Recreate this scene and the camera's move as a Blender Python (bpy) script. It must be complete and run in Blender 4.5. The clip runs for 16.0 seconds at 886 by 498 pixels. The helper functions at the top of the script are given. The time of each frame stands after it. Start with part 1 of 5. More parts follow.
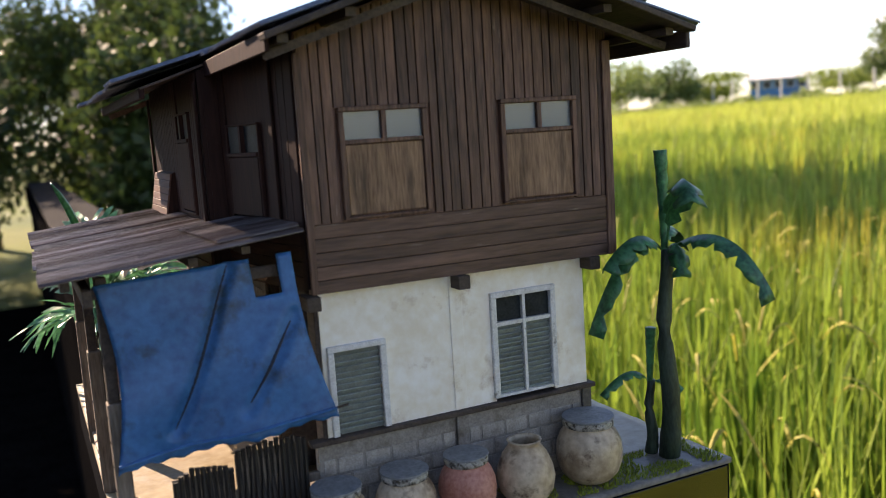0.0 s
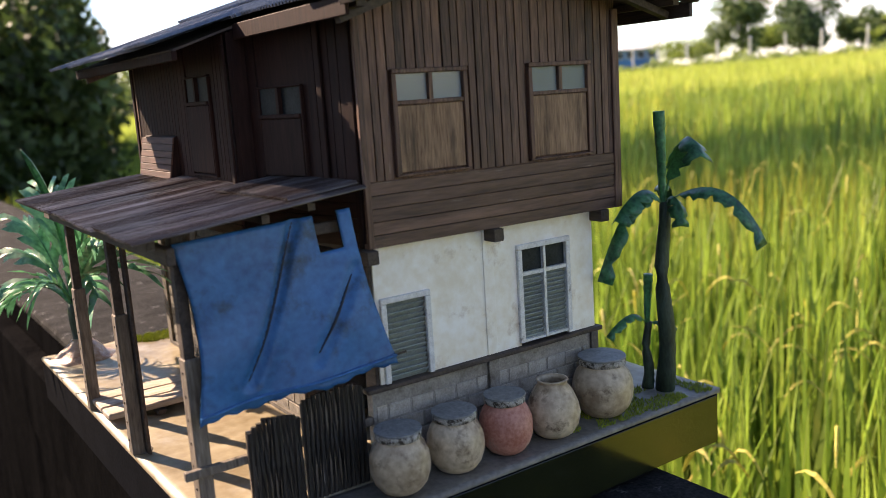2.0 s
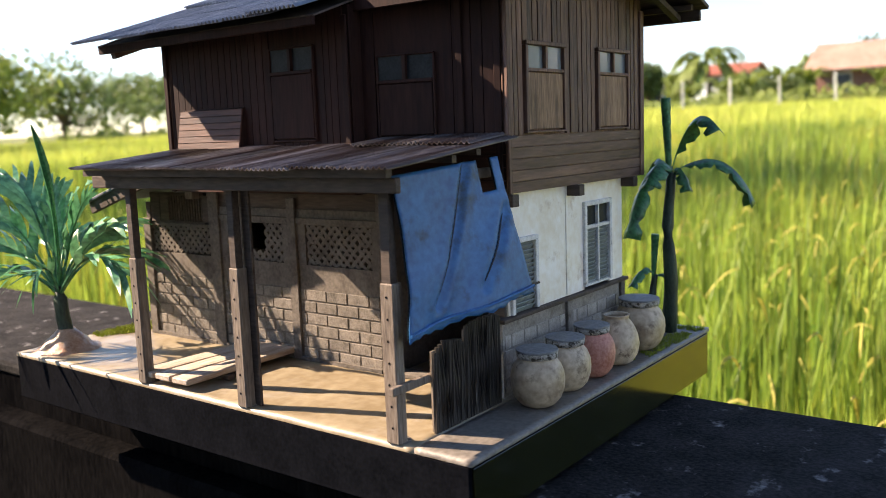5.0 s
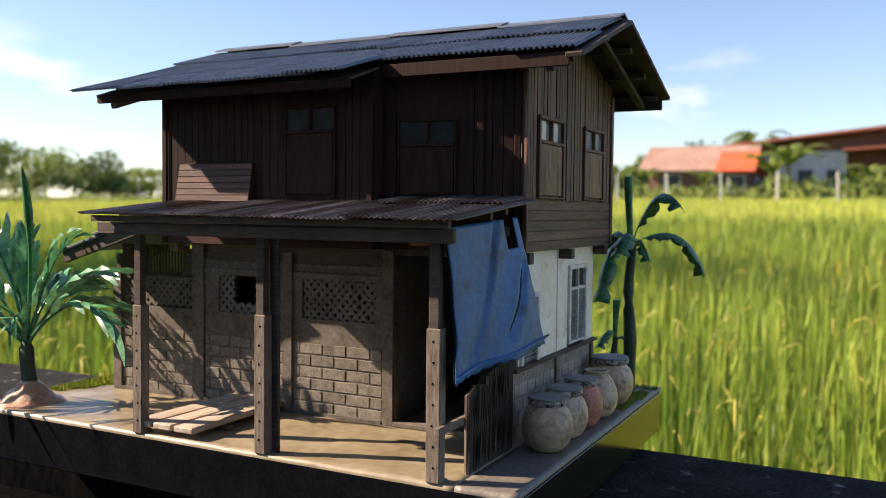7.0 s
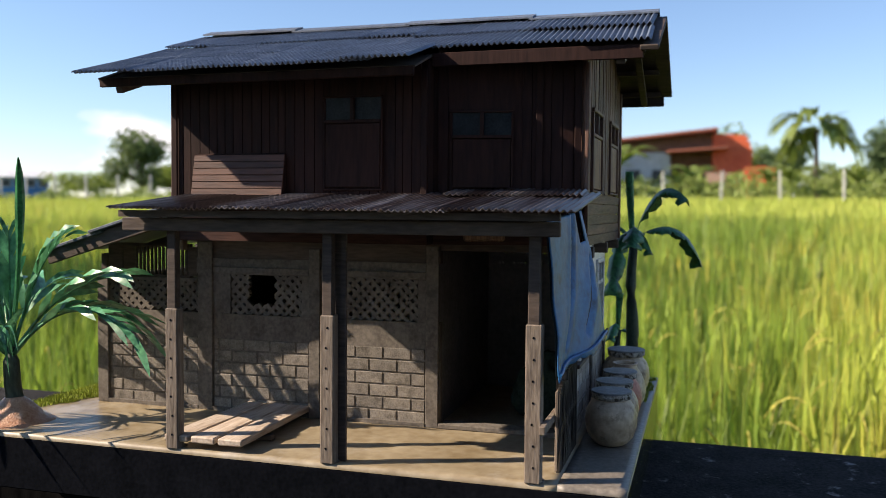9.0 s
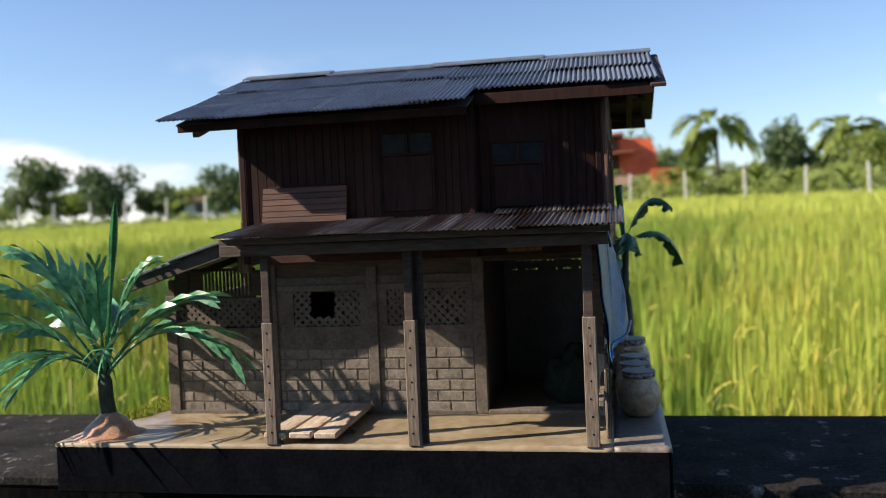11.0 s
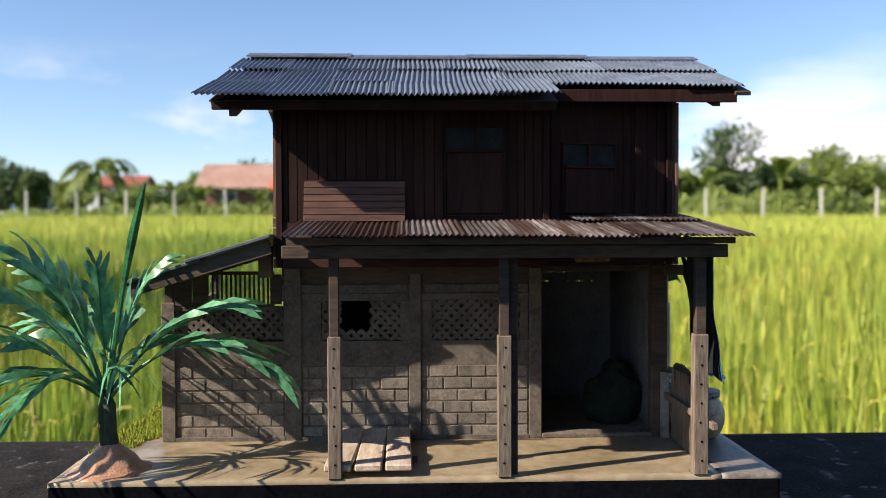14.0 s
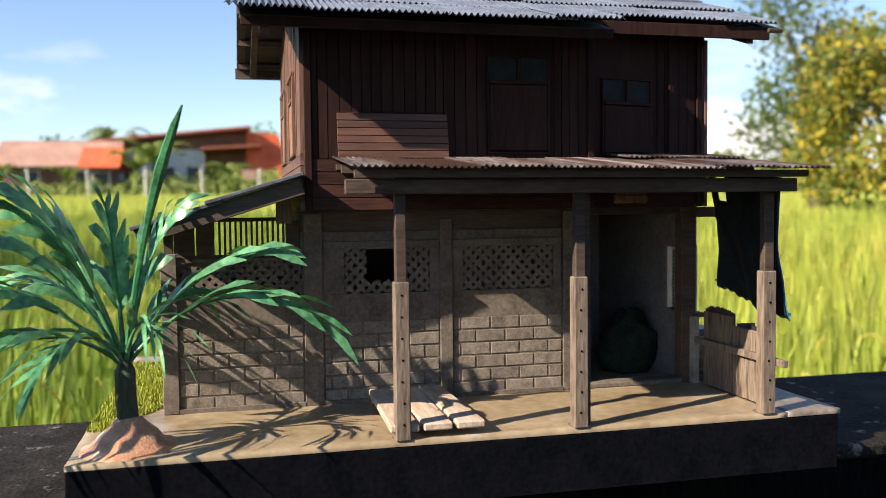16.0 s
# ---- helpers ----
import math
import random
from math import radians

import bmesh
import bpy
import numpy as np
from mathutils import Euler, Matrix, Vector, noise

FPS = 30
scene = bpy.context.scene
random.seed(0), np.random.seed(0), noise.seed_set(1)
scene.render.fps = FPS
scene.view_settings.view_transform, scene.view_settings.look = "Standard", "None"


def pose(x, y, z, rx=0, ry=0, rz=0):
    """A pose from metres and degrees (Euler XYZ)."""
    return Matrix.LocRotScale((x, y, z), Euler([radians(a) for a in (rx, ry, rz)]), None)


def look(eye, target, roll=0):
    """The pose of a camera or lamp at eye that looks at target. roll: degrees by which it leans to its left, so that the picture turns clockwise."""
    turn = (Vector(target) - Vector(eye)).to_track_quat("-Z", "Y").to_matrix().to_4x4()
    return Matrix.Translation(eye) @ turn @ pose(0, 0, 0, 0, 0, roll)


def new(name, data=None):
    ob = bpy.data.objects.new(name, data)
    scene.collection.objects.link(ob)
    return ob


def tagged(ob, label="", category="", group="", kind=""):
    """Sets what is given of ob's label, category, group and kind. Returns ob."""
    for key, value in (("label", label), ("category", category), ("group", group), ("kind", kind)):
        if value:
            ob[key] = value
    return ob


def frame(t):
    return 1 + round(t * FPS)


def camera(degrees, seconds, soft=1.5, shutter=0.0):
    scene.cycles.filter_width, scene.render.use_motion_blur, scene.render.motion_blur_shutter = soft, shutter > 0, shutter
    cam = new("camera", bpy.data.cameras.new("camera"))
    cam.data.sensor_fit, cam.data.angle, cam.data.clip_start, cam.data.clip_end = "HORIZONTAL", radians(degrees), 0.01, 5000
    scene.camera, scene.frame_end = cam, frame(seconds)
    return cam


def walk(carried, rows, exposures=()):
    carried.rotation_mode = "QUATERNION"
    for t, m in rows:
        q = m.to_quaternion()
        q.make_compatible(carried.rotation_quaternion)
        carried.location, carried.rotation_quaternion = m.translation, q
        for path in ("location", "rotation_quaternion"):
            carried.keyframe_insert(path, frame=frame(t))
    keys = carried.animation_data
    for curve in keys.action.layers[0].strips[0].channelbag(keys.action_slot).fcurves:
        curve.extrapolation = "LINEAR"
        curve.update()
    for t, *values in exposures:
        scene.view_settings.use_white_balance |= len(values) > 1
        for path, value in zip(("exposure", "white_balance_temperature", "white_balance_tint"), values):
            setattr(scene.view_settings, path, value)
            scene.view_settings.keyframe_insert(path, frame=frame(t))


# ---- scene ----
cam = camera(54.0, 16.0, soft=0.8)
PATH = [
    (0, (-0.1214, -0.4057, 0.2028), (0.7392, 1.3790, -0.0695), -3.67),
    (0.5, (-0.1455, -0.4184, 0.2111), (0.7839, 1.3299, -0.0707), -4.18),
    (1, (-0.1770, -0.4148, 0.2071), (0.8145, 1.2957, -0.0952), -4.06),
    (1.5, (-0.2030, -0.3990, 0.2044), (0.8533, 1.2659, -0.1310), -3.68),
    (2, (-0.2167, -0.3834, 0.2045), (0.8990, 1.2372, -0.1542), -3.68),
    (2.5, (-0.2344, -0.3757, 0.2016), (0.9389, 1.1978, -0.1825), -3.61),
    (3, (-0.2608, -0.3604, 0.1986), (0.9687, 1.1685, -0.1901), -3.19),
    (3.5, (-0.2873, -0.3334, 0.2030), (1.0251, 1.1264, -0.1800), -2.98),
    (4, (-0.3316, -0.3141, 0.1998), (1.0779, 1.0571, -0.1651), -3.05),
    (4.2, (-0.3565, -0.3069, 0.1896), (1.0909, 1.0270, -0.1649), -3.06),
    (6.3, (-0.4926, -0.2285, 0.1547), (1.2348, 0.7735, 0.0435), 0.20),
    (6.5, (-0.4988, -0.2222, 0.1526), (1.2431, 0.7561, 0.0600), 0.30),
    (7, (-0.5208, -0.2052, 0.1526), (1.2598, 0.7013, 0.0640), 0.61),
    (7.5, (-0.5323, -0.1716, 0.1494), (1.2872, 0.6533, 0.0546), 0.71),
    (8, (-0.5373, -0.1378, 0.1513), (1.3176, 0.6040, 0.0559), 0.72),
    (8.5, (-0.5434, -0.1043, 0.1512), (1.3451, 0.5475, 0.0560), 0.92),
    (8.7, (-0.5454, -0.0876, 0.1480), (1.3549, 0.5292, 0.0542), 0.82),
    (10.8, (-0.6729, -0.0185, 0.1520), (1.2862, 0.3790, 0.0908), -2.37),
    (11, (-0.6728, -0.0008, 0.1530), (1.2890, 0.3834, 0.0917), -2.37),
    (11.5, (-0.6680, 0.0542, 0.1518), (1.3084, 0.3569, 0.1054), -1.97),
    (12, (-0.6571, 0.0884, 0.1568), (1.3312, 0.3007, 0.1180), -1.66),
    (12.5, (-0.6442, 0.1133, 0.1649), (1.3514, 0.2409, 0.1305), -1.06),
    (13, (-0.6377, 0.1380, 0.1586), (1.3606, 0.2131, 0.1270), -0.67),
    (13.5, (-0.6312, 0.1658, 0.1563), (1.3684, 0.1766, 0.1176), -0.47),
    (14, (-0.6226, 0.1935, 0.1521), (1.3757, 0.1245, 0.1064), -0.17),
    (14.5, (-0.6088, 0.2272, 0.1344), (1.3821, 0.0444, 0.0795), -0.38),
    (15, (-0.6095, 0.2662, 0.1323), (1.3701, -0.0125, 0.0729), -0.69),
    (15.5, (-0.5916, 0.3183, 0.1353), (1.3728, -0.0496, 0.0595), -0.49),
    (16, (-0.5561, 0.3293, 0.1270), (1.3860, -0.1387, 0.0320), -0.60),
]
walk(cam, [(t, look(eye, target, roll)) for t, eye, target, roll in PATH],
     [(0.0, 1.47, 7950, 26), (3.5, 1.74, 7800, 23), (4.2, 1.80, 7750, 23), (6.5, 1.30, 7600, 23), (7.5, 1.02, 7350, 18), (8.7, 0.96, 7000, 17), (11.5, 0.82, 6850, 16), (12.5, 0.87, 6800, 16), (14.6, 0.90, 6800, 16), (15.4, 0.94, 6850, 16), (16.0, 1.14, 7150, 18)])
cam.data.dof.use_dof, cam.data.dof.focus_distance, cam.data.dof.aperture_fstop = True, 0.55, 10.5

# ---- light ----
SUN = Vector((-0.38, 1.0, 0.70)).normalized()          # the way to the sun
sun = new("sun", bpy.data.lights.new("sun", "SUN"))
sun.data.energy, sun.data.angle, sun.data.color = 4.4, radians(0.6), (1.0, 0.90, 0.74)
sun.matrix_world = SUN.to_track_quat("Z", "Y").to_matrix().to_4x4()


def make_world():
    w = bpy.data.worlds.new("world")
    scene.world = w
    w.use_nodes = True
    nt = w.node_tree
    nt.nodes.clear()
    n, l = nt.nodes.new, nt.links.new
    sky = n("ShaderNodeTexSky")
    sky.sky_type, sky.sun_disc = "NISHITA", False
    sky.sun_elevation, sky.sun_rotation = math.asin(SUN.z), math.atan2(SUN.x, SUN.y)
    sky.air_density, sky.dust_density, sky.ozone_density = 1.0, 0.05, 5.0
    co = n("ShaderNodeTexCoord")
    mp = n("ShaderNodeMapping")
    mp.inputs["Scale"].default_value = (3.2, 3.2, 9.0)
    mp.inputs["Rotation"].default_value = (0, 0, radians(33))
    nz = n("ShaderNodeTexNoise")
    nz.inputs["Scale"].default_value, nz.inputs["Detail"].default_value, nz.inputs["Roughness"].default_value = 1.0, 8.0, 0.55
    ramp = n("ShaderNodeValToRGB")
    ramp.color_ramp.elements[0].position, ramp.color_ramp.elements[1].position = 0.56, 0.67
    sep = n("ShaderNodeSeparateXYZ")
    low = n("ShaderNodeMapRange")
    low.inputs["From Min"].default_value, low.inputs["From Max"].default_value = 0.20, 0.09
    mul = n("ShaderNodeMath")
    mul.operation = "MULTIPLY"
    mix = n("ShaderNodeMixRGB")
    mix.inputs["Color2"].default_value = (6.5, 6.7, 7.0, 1)
    bg = n("ShaderNodeBackground")
    bg.inputs["Strength"].default_value = 0.098
    out = n("ShaderNodeOutputWorld")
    l(co.outputs["Generated"], mp.inputs["Vector"])
    l(mp.outputs["Vector"], nz.inputs["Vector"])
    bank = n("ShaderNodeVectorMath")
    bank.operation = "DOT_PRODUCT"
    bank.inputs[1].default_value = Vector((math.cos(radians(-28)), math.sin(radians(-28)), 0.10)).normalized()
    near = n("ShaderNodeMapRange")
    near.inputs["From Min"].default_value, near.inputs["From Max"].default_value = 0.965, 0.995
    near.inputs["To Min"].default_value, near.inputs["To Max"].default_value = 0.0, 0.085
    add = n("ShaderNodeMath")
    l(co.outputs["Generated"], bank.inputs[0])
    l(bank.outputs["Value"], near.inputs["Value"])
    l(nz.outputs["Fac"], add.inputs[0])
    l(near.outputs["Result"], add.inputs[1])
    l(add.outputs["Value"], ramp.inputs["Fac"])
    l(co.outputs["Generated"], sep.inputs["Vector"])
    l(sep.outputs["Z"], low.inputs["Value"])
    l(ramp.outputs["Color"], mul.inputs[0])
    l(low.outputs["Result"], mul.inputs[1])
    l(mul.outputs["Value"], mix.inputs["Fac"])
    l(sky.outputs["Color"], mix.inputs["Color1"])
    l(mix.outputs["Color"], bg.inputs["Color"])
    l(bg.outputs["Background"], out.inputs["Surface"])


make_world()

# ---- materials ----


def mat(name, c1, c2, scale=60.0, rough=0.7, bump=0.25, dist=0.0005, metal=0.0, stretch=(1, 1, 1), spots=None, rand=0.0,
        island=0.0, leaf=0.0, spec=0.5, rough2=None, fine=6.0):
    """Two colours mixed by noise at two scales, an optional third as spots, grain relief, gloss that varies, and random value by object or island."""
    m = bpy.data.materials.new(name)
    m.use_nodes = True
    nt = m.node_tree
    nt.nodes.clear()
    n, l = nt.nodes.new, nt.links.new
    out, bs = n("ShaderNodeOutputMaterial"), n("ShaderNodeBsdfPrincipled")
    co, mp = n("ShaderNodeTexCoord"), n("ShaderNodeMapping")
    mp.inputs["Scale"].default_value = stretch
    l(co.outputs["Object"], mp.inputs["Vector"])
    vec = mp.outputs["Vector"]
    if rand:
        off = n("ShaderNodeVectorMath")
        off.operation = "MULTIPLY_ADD"
        off.inputs[1].default_value = (3.1, 2.3, 1.7)
        l(n("ShaderNodeObjectInfo").outputs["Random"], off.inputs[0])
        l(vec, off.inputs[2])
        vec = off.outputs["Vector"]
    big, small = n("ShaderNodeTexNoise"), n("ShaderNodeTexNoise")
    big.inputs["Scale"].default_value, big.inputs["Detail"].default_value = scale, 4.0
    small.inputs["Scale"].default_value, small.inputs["Detail"].default_value = scale * fine, 5.0
    l(vec, big.inputs["Vector"])
    l(vec, small.inputs["Vector"])
    add = n("ShaderNodeMath")
    add.operation = "ADD"
    l(big.outputs["Fac"], add.inputs[0])
    l(small.outputs["Fac"], add.inputs[1])
    rng = n("ShaderNodeMapRange")
    rng.inputs["From Min"].default_value, rng.inputs["From Max"].default_value = 0.72, 1.28
    l(add.outputs["Value"], rng.inputs["Value"])
    mix = n("ShaderNodeMixRGB")
    mix.inputs["Color1"].default_value, mix.inputs["Color2"].default_value = (*c1, 1), (*c2, 1)
    l(rng.outputs["Result"], mix.inputs["Fac"])
    col = mix.outputs["Color"]
    if spots:
        c3, sc, lo, hi = spots
        sn, sr, sm = n("ShaderNodeTexNoise"), n("ShaderNodeMapRange"), n("ShaderNodeMixRGB")
        sn.inputs["Scale"].default_value, sn.inputs["Detail"].default_value, sn.inputs["Roughness"].default_value = sc, 6.0, 0.65
        sr.inputs["From Min"].default_value, sr.inputs["From Max"].default_value = lo, hi
        l(vec, sn.inputs["Vector"])
        l(sn.outputs["Fac"], sr.inputs["Value"])
        l(sr.outputs["Result"], sm.inputs["Fac"])
        l(col, sm.inputs["Color1"])
        sm.inputs["Color2"].default_value = (*c3, 1)
        col = sm.outputs["Color"]
    if rand or island:
        hsv = n("ShaderNodeHueSaturation")
        vr = n("ShaderNodeMapRange")
        k = rand or island
        vr.inputs["To Min"].default_value, vr.inputs["To Max"].default_value = 1 - k, 1 + k
        if rand:
            l(n("ShaderNodeObjectInfo").outputs["Random"], vr.inputs["Value"])
        else:
            l(n("ShaderNodeNewGeometry").outputs["Random Per Island"], vr.inputs["Value"])
        l(vr.outputs["Result"], hsv.inputs["Value"])
        l(col, hsv.inputs["Color"])
        col = hsv.outputs["Color"]
    l(col, bs.inputs["Base Color"])
    rr = n("ShaderNodeMapRange")
    rr.inputs["To Min"].default_value, rr.inputs["To Max"].default_value = rough, rough2 if rough2 is not None else min(1.0, rough + 0.15)
    l(big.outputs["Fac"], rr.inputs["Value"])
    l(rr.outputs["Result"], bs.inputs["Roughness"])
    bs.inputs["Metallic"].default_value = metal
    bs.inputs["Specular IOR Level"].default_value = spec
    if bump:
        bp = n("ShaderNodeBump")
        bp.inputs["Strength"].default_value, bp.inputs["Distance"].default_value = bump, dist
        l(add.outputs["Value"], bp.inputs["Height"])
        l(bp.outputs["Normal"], bs.inputs["Normal"])
    sh = bs.outputs["BSDF"]
    if leaf:
        tr, ms = n("ShaderNodeBsdfTranslucent"), n("ShaderNodeMixShader")
        l(col, tr.inputs["Color"])
        ms.inputs["Fac"].default_value = leaf
        l(sh, ms.inputs[1])
        l(tr.outputs["BSDF"], ms.inputs[2])
        sh = ms.outputs["Shader"]
    l(sh, out.inputs["Surface"])
    return m


def glass_mat(name, colour, alpha):
    m = bpy.data.materials.new(name)
    m.use_nodes = True
    b = m.node_tree.nodes["Principled BSDF"]
    b.inputs["Base Color"].default_value = (*colour, 1)
    b.inputs["Roughness"].default_value = 0.12
    b.inputs["Transmission Weight"].default_value = alpha
    return m


WOOD = mat("dark_planks", (0.058, 0.027, 0.018), (0.225, 0.116, 0.078), 110, 0.55, 0.6, 0.0006, stretch=(1, 1, 0.10), rand=0.28,
           spots=((0.34, 0.24, 0.18), 300, 0.64, 0.76))
WOOD_H = mat("dark_belt_planks", (0.056, 0.026, 0.018), (0.195, 0.104, 0.072), 110, 0.55, 0.6, 0.0006, stretch=(0.10, 0.10, 1), rand=0.22,
             spots=((0.34, 0.25, 0.19), 300, 0.64, 0.74))
# Red-brown wood of the front; the eave shade is put into its dark colour.
RED_WOOD = mat("shaded_red_brown_planks", (0.017, 0.0076, 0.0066), (0.042, 0.0190, 0.0152), 80, 0.62, 0.3, 0.0004, stretch=(1, 1, 0.12), rand=0.14, spec=0.15)
# Darker copy of the red-brown boards, for the belt in shade.
SHADED_BELT = mat("shaded_red_brown_belt", (0.022, 0.0095, 0.0080), (0.070, 0.031, 0.024), 90, 0.6, 0.5, 0.0005, stretch=(1, 0.12, 1), rand=0.16, spec=0.2)
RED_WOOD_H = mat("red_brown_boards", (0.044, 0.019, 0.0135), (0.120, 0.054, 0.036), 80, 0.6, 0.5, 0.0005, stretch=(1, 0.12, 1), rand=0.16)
SHUTTER = mat("worn_shutter", (0.14, 0.068, 0.036), (0.40, 0.235, 0.14), 150, 0.6, 0.6, 0.0006, stretch=(1, 1, 0.1),
              spots=((0.045, 0.024, 0.014), 100, 0.50, 0.68))
POST = mat("weathered_post", (0.098, 0.072, 0.054), (0.275, 0.222, 0.172), 110, 0.7, 0.5, 0.0006, stretch=(1, 1, 0.14), rand=0.12,
           spots=((0.045, 0.032, 0.024), 110, 0.52, 0.68))
BEAM = mat("dark_beam", (0.040, 0.026, 0.020), (0.105, 0.075, 0.058), 100, 0.68, 0.4, 0.0005, stretch=(1, 0.15, 1), rand=0.15)
BOARD = mat("pale_boards", (0.34, 0.25, 0.18), (0.62, 0.52, 0.42), 90, 0.7, 0.4, 0.0005, stretch=(0.15, 1, 1), rand=0.1)
BRICK = mat("cement_block", (0.115, 0.100, 0.083), (0.275, 0.243, 0.205), 160, 0.85, 0.5, 0.0005, rand=0.14,
            spots=((0.055, 0.047, 0.034), 70, 0.55, 0.75))
GREY_BRICK = mat("grey_block", (0.27, 0.235, 0.195), (0.44, 0.395, 0.34), 160, 0.85, 0.5, 0.0005, rand=0.08,
                 spots=((0.15, 0.12, 0.09), 70, 0.54, 0.74))
CEMENT = mat("brown_cement", (0.082, 0.070, 0.059), (0.185, 0.160, 0.134), 70, 0.85, 0.4, 0.0004, spots=((0.045, 0.038, 0.030), 55, 0.56, 0.74))
MORTAR = mat("mortar", (0.10, 0.08, 0.06), (0.19, 0.155, 0.12), 140, 0.9, 0.4, 0.0004)
GREY_MORTAR = mat("grey_mortar", (0.20, 0.175, 0.15), (0.34, 0.305, 0.265), 140, 0.9, 0.4, 0.0004, spots=((0.12, 0.095, 0.07), 60, 0.52, 0.72))
PLASTER = mat("stained_white_plaster", (0.86, 0.77, 0.62), (0.97, 0.93, 0.85), 34, 0.65, 0.3, 0.0005,
              spots=((0.48, 0.33, 0.19), 46, 0.58, 0.78))
FRAME = mat("worn_white_paint", (0.56, 0.545, 0.52), (0.80, 0.79, 0.77), 200, 0.6, 0.4, 0.0003, spots=((0.20, 0.17, 0.14), 170, 0.58, 0.72))
LOUVRE = mat("grey_green_louvre", (0.19, 0.22, 0.21), (0.33, 0.37, 0.35), 200, 0.5, 0.3, 0.0003, rand=0.14)
GLASS = glass_mat("dusty_glass", (0.30, 0.35, 0.36), 0.35)
DARK_GLASS = mat("grimy_dark_glass", (0.010, 0.013, 0.015), (0.028, 0.036, 0.040), 120, 0.45, 0.2, 0.0002, spec=0.14)
ROOF = mat("blue_grey_roof", (0.062, 0.082, 0.118), (0.150, 0.185, 0.240), 60, 0.46, 0.25, 0.0004, rand=0.16, spots=((0.05, 0.05, 0.055), 80, 0.6, 0.8))
RUST = mat("rusty_sheet", (0.026, 0.019, 0.018), (0.285, 0.255, 0.255), 130, 0.30, 0.3, 0.0004, stretch=(0.07, 1, 1), rand=0.42, metal=0.2,
           spots=((0.050, 0.028, 0.022), 34, 0.44, 0.56))
LEAN = mat("slate_blue_boards", (0.055, 0.065, 0.085), (0.12, 0.14, 0.175), 70, 0.45, 0.3, 0.0004, rand=0.15)
FLOOR = mat("wet_sand_floor", (0.225, 0.170, 0.098), (0.37, 0.305, 0.205), 22, 0.20, 0.25, 0.0005, rough2=0.65, spots=((0.44, 0.40, 0.35), 18, 0.56, 0.74))
PATH_GREY = mat("grey_path", (0.115, 0.100, 0.082), (0.24, 0.212, 0.178), 50, 0.40, 0.4, 0.0005, spots=((0.33, 0.295, 0.25), 40, 0.58, 0.74))
# Black paint, made darker still to stand for shade on the base front.
BLACK = mat("black_paint", (0.0026, 0.0032, 0.0048), (0.0075, 0.0085, 0.0115), 60, 0.8, 0.3, 0.0004, spec=0.02)
# Near-black varnish; a trace of the reflected rice's olive is in the colour.
GLOSS_BLACK = mat("glossy_black_varnish", (0.010, 0.011, 0.004), (0.020, 0.022, 0.007), 30, 0.12, 0.03, 0.0002, spec=0.8, rough2=0.2)
MOULD = mat("mouldy_concrete", (0.010, 0.010, 0.010), (0.042, 0.040, 0.038), 26, 0.9, 0.7, 0.0014, fine=14, spec=0.06,
            spots=((0.28, 0.27, 0.26), 48, 0.60, 0.72))
# Mould on the wall face, with its shade put into the near-black colour.
SHADED_MOULD = mat("shaded_mould", (0.0030, 0.0030, 0.0033), (0.0105, 0.0100, 0.0100), 18, 1.0, 0.5, 0.0010, fine=14, spec=0.0, stretch=(1, 1, 0.3))
TARP = mat("blue_tarpaulin", (0.008, 0.092, 0.245), (0.022, 0.180, 0.43), 40, 0.34, 0.3, 0.0006, leaf=0.05, spec=0.5, rough2=0.52,
           spots=((0.014, 0.040, 0.055), 34, 0.55, 0.70))
TARP_DARK = mat("dark_crease_line", (0.008, 0.012, 0.02), (0.02, 0.03, 0.05), 80, 0.6, 0.2, 0.0003)
FENCE = mat("tarred_slat", (0.010, 0.008, 0.007), (0.038, 0.030, 0.025), 150, 0.5, 0.6, 0.0005, stretch=(1, 1, 0.1),
            spots=((0.36, 0.31, 0.27), 210, 0.63, 0.69))
JAR = mat("cement_jar", (0.31, 0.215, 0.135), (0.66, 0.53, 0.375), 38, 0.38, 0.45, 0.0007, rand=0.14, spots=((0.15, 0.09, 0.055), 75, 0.55, 0.66))
RED_JAR = mat("red_clay_jar", (0.40, 0.13, 0.085), (0.64, 0.30, 0.23), 80, 0.5, 0.35, 0.0005, spots=((0.52, 0.40, 0.31), 70, 0.58, 0.72))
LID = mat("grey_jar_lid", (0.14, 0.145, 0.145), (0.27, 0.275, 0.27), 90, 0.5, 0.4, 0.0004)
RIM = mat("crusted_rim", (0.30, 0.27, 0.22), (0.62, 0.58, 0.52), 260, 0.9, 1.0, 0.0008, spots=((0.07, 0.055, 0.04), 330, 0.48, 0.60))
MOSS = mat("moss", (0.17, 0.23, 0.022), (0.40, 0.46, 0.06), 300, 0.95, 0.8, 0.001)
SOIL = mat("orange_soil", (0.36, 0.16, 0.085), (0.60, 0.36, 0.24), 130, 0.32, 0.6, 0.0007, spots=((0.66, 0.55, 0.47), 60, 0.54, 0.66))
TRUNK = mat("dark_green_trunk", (0.012, 0.022, 0.014), (0.045, 0.080, 0.050), 120, 0.5, 0.5, 0.0006, stretch=(1, 1, 0.3))
LEAF = mat("painted_leaf", (0.026, 0.135, 0.056), (0.16, 0.47, 0.23), 38, 0.27, 0.3, 0.0004, island=0.30, leaf=0.20)
DARK_LEAF = mat("dark_banana_leaf", (0.014, 0.085, 0.036), (0.075, 0.34, 0.14), 60, 0.26, 0.4, 0.0005, island=0.2, leaf=0.22)
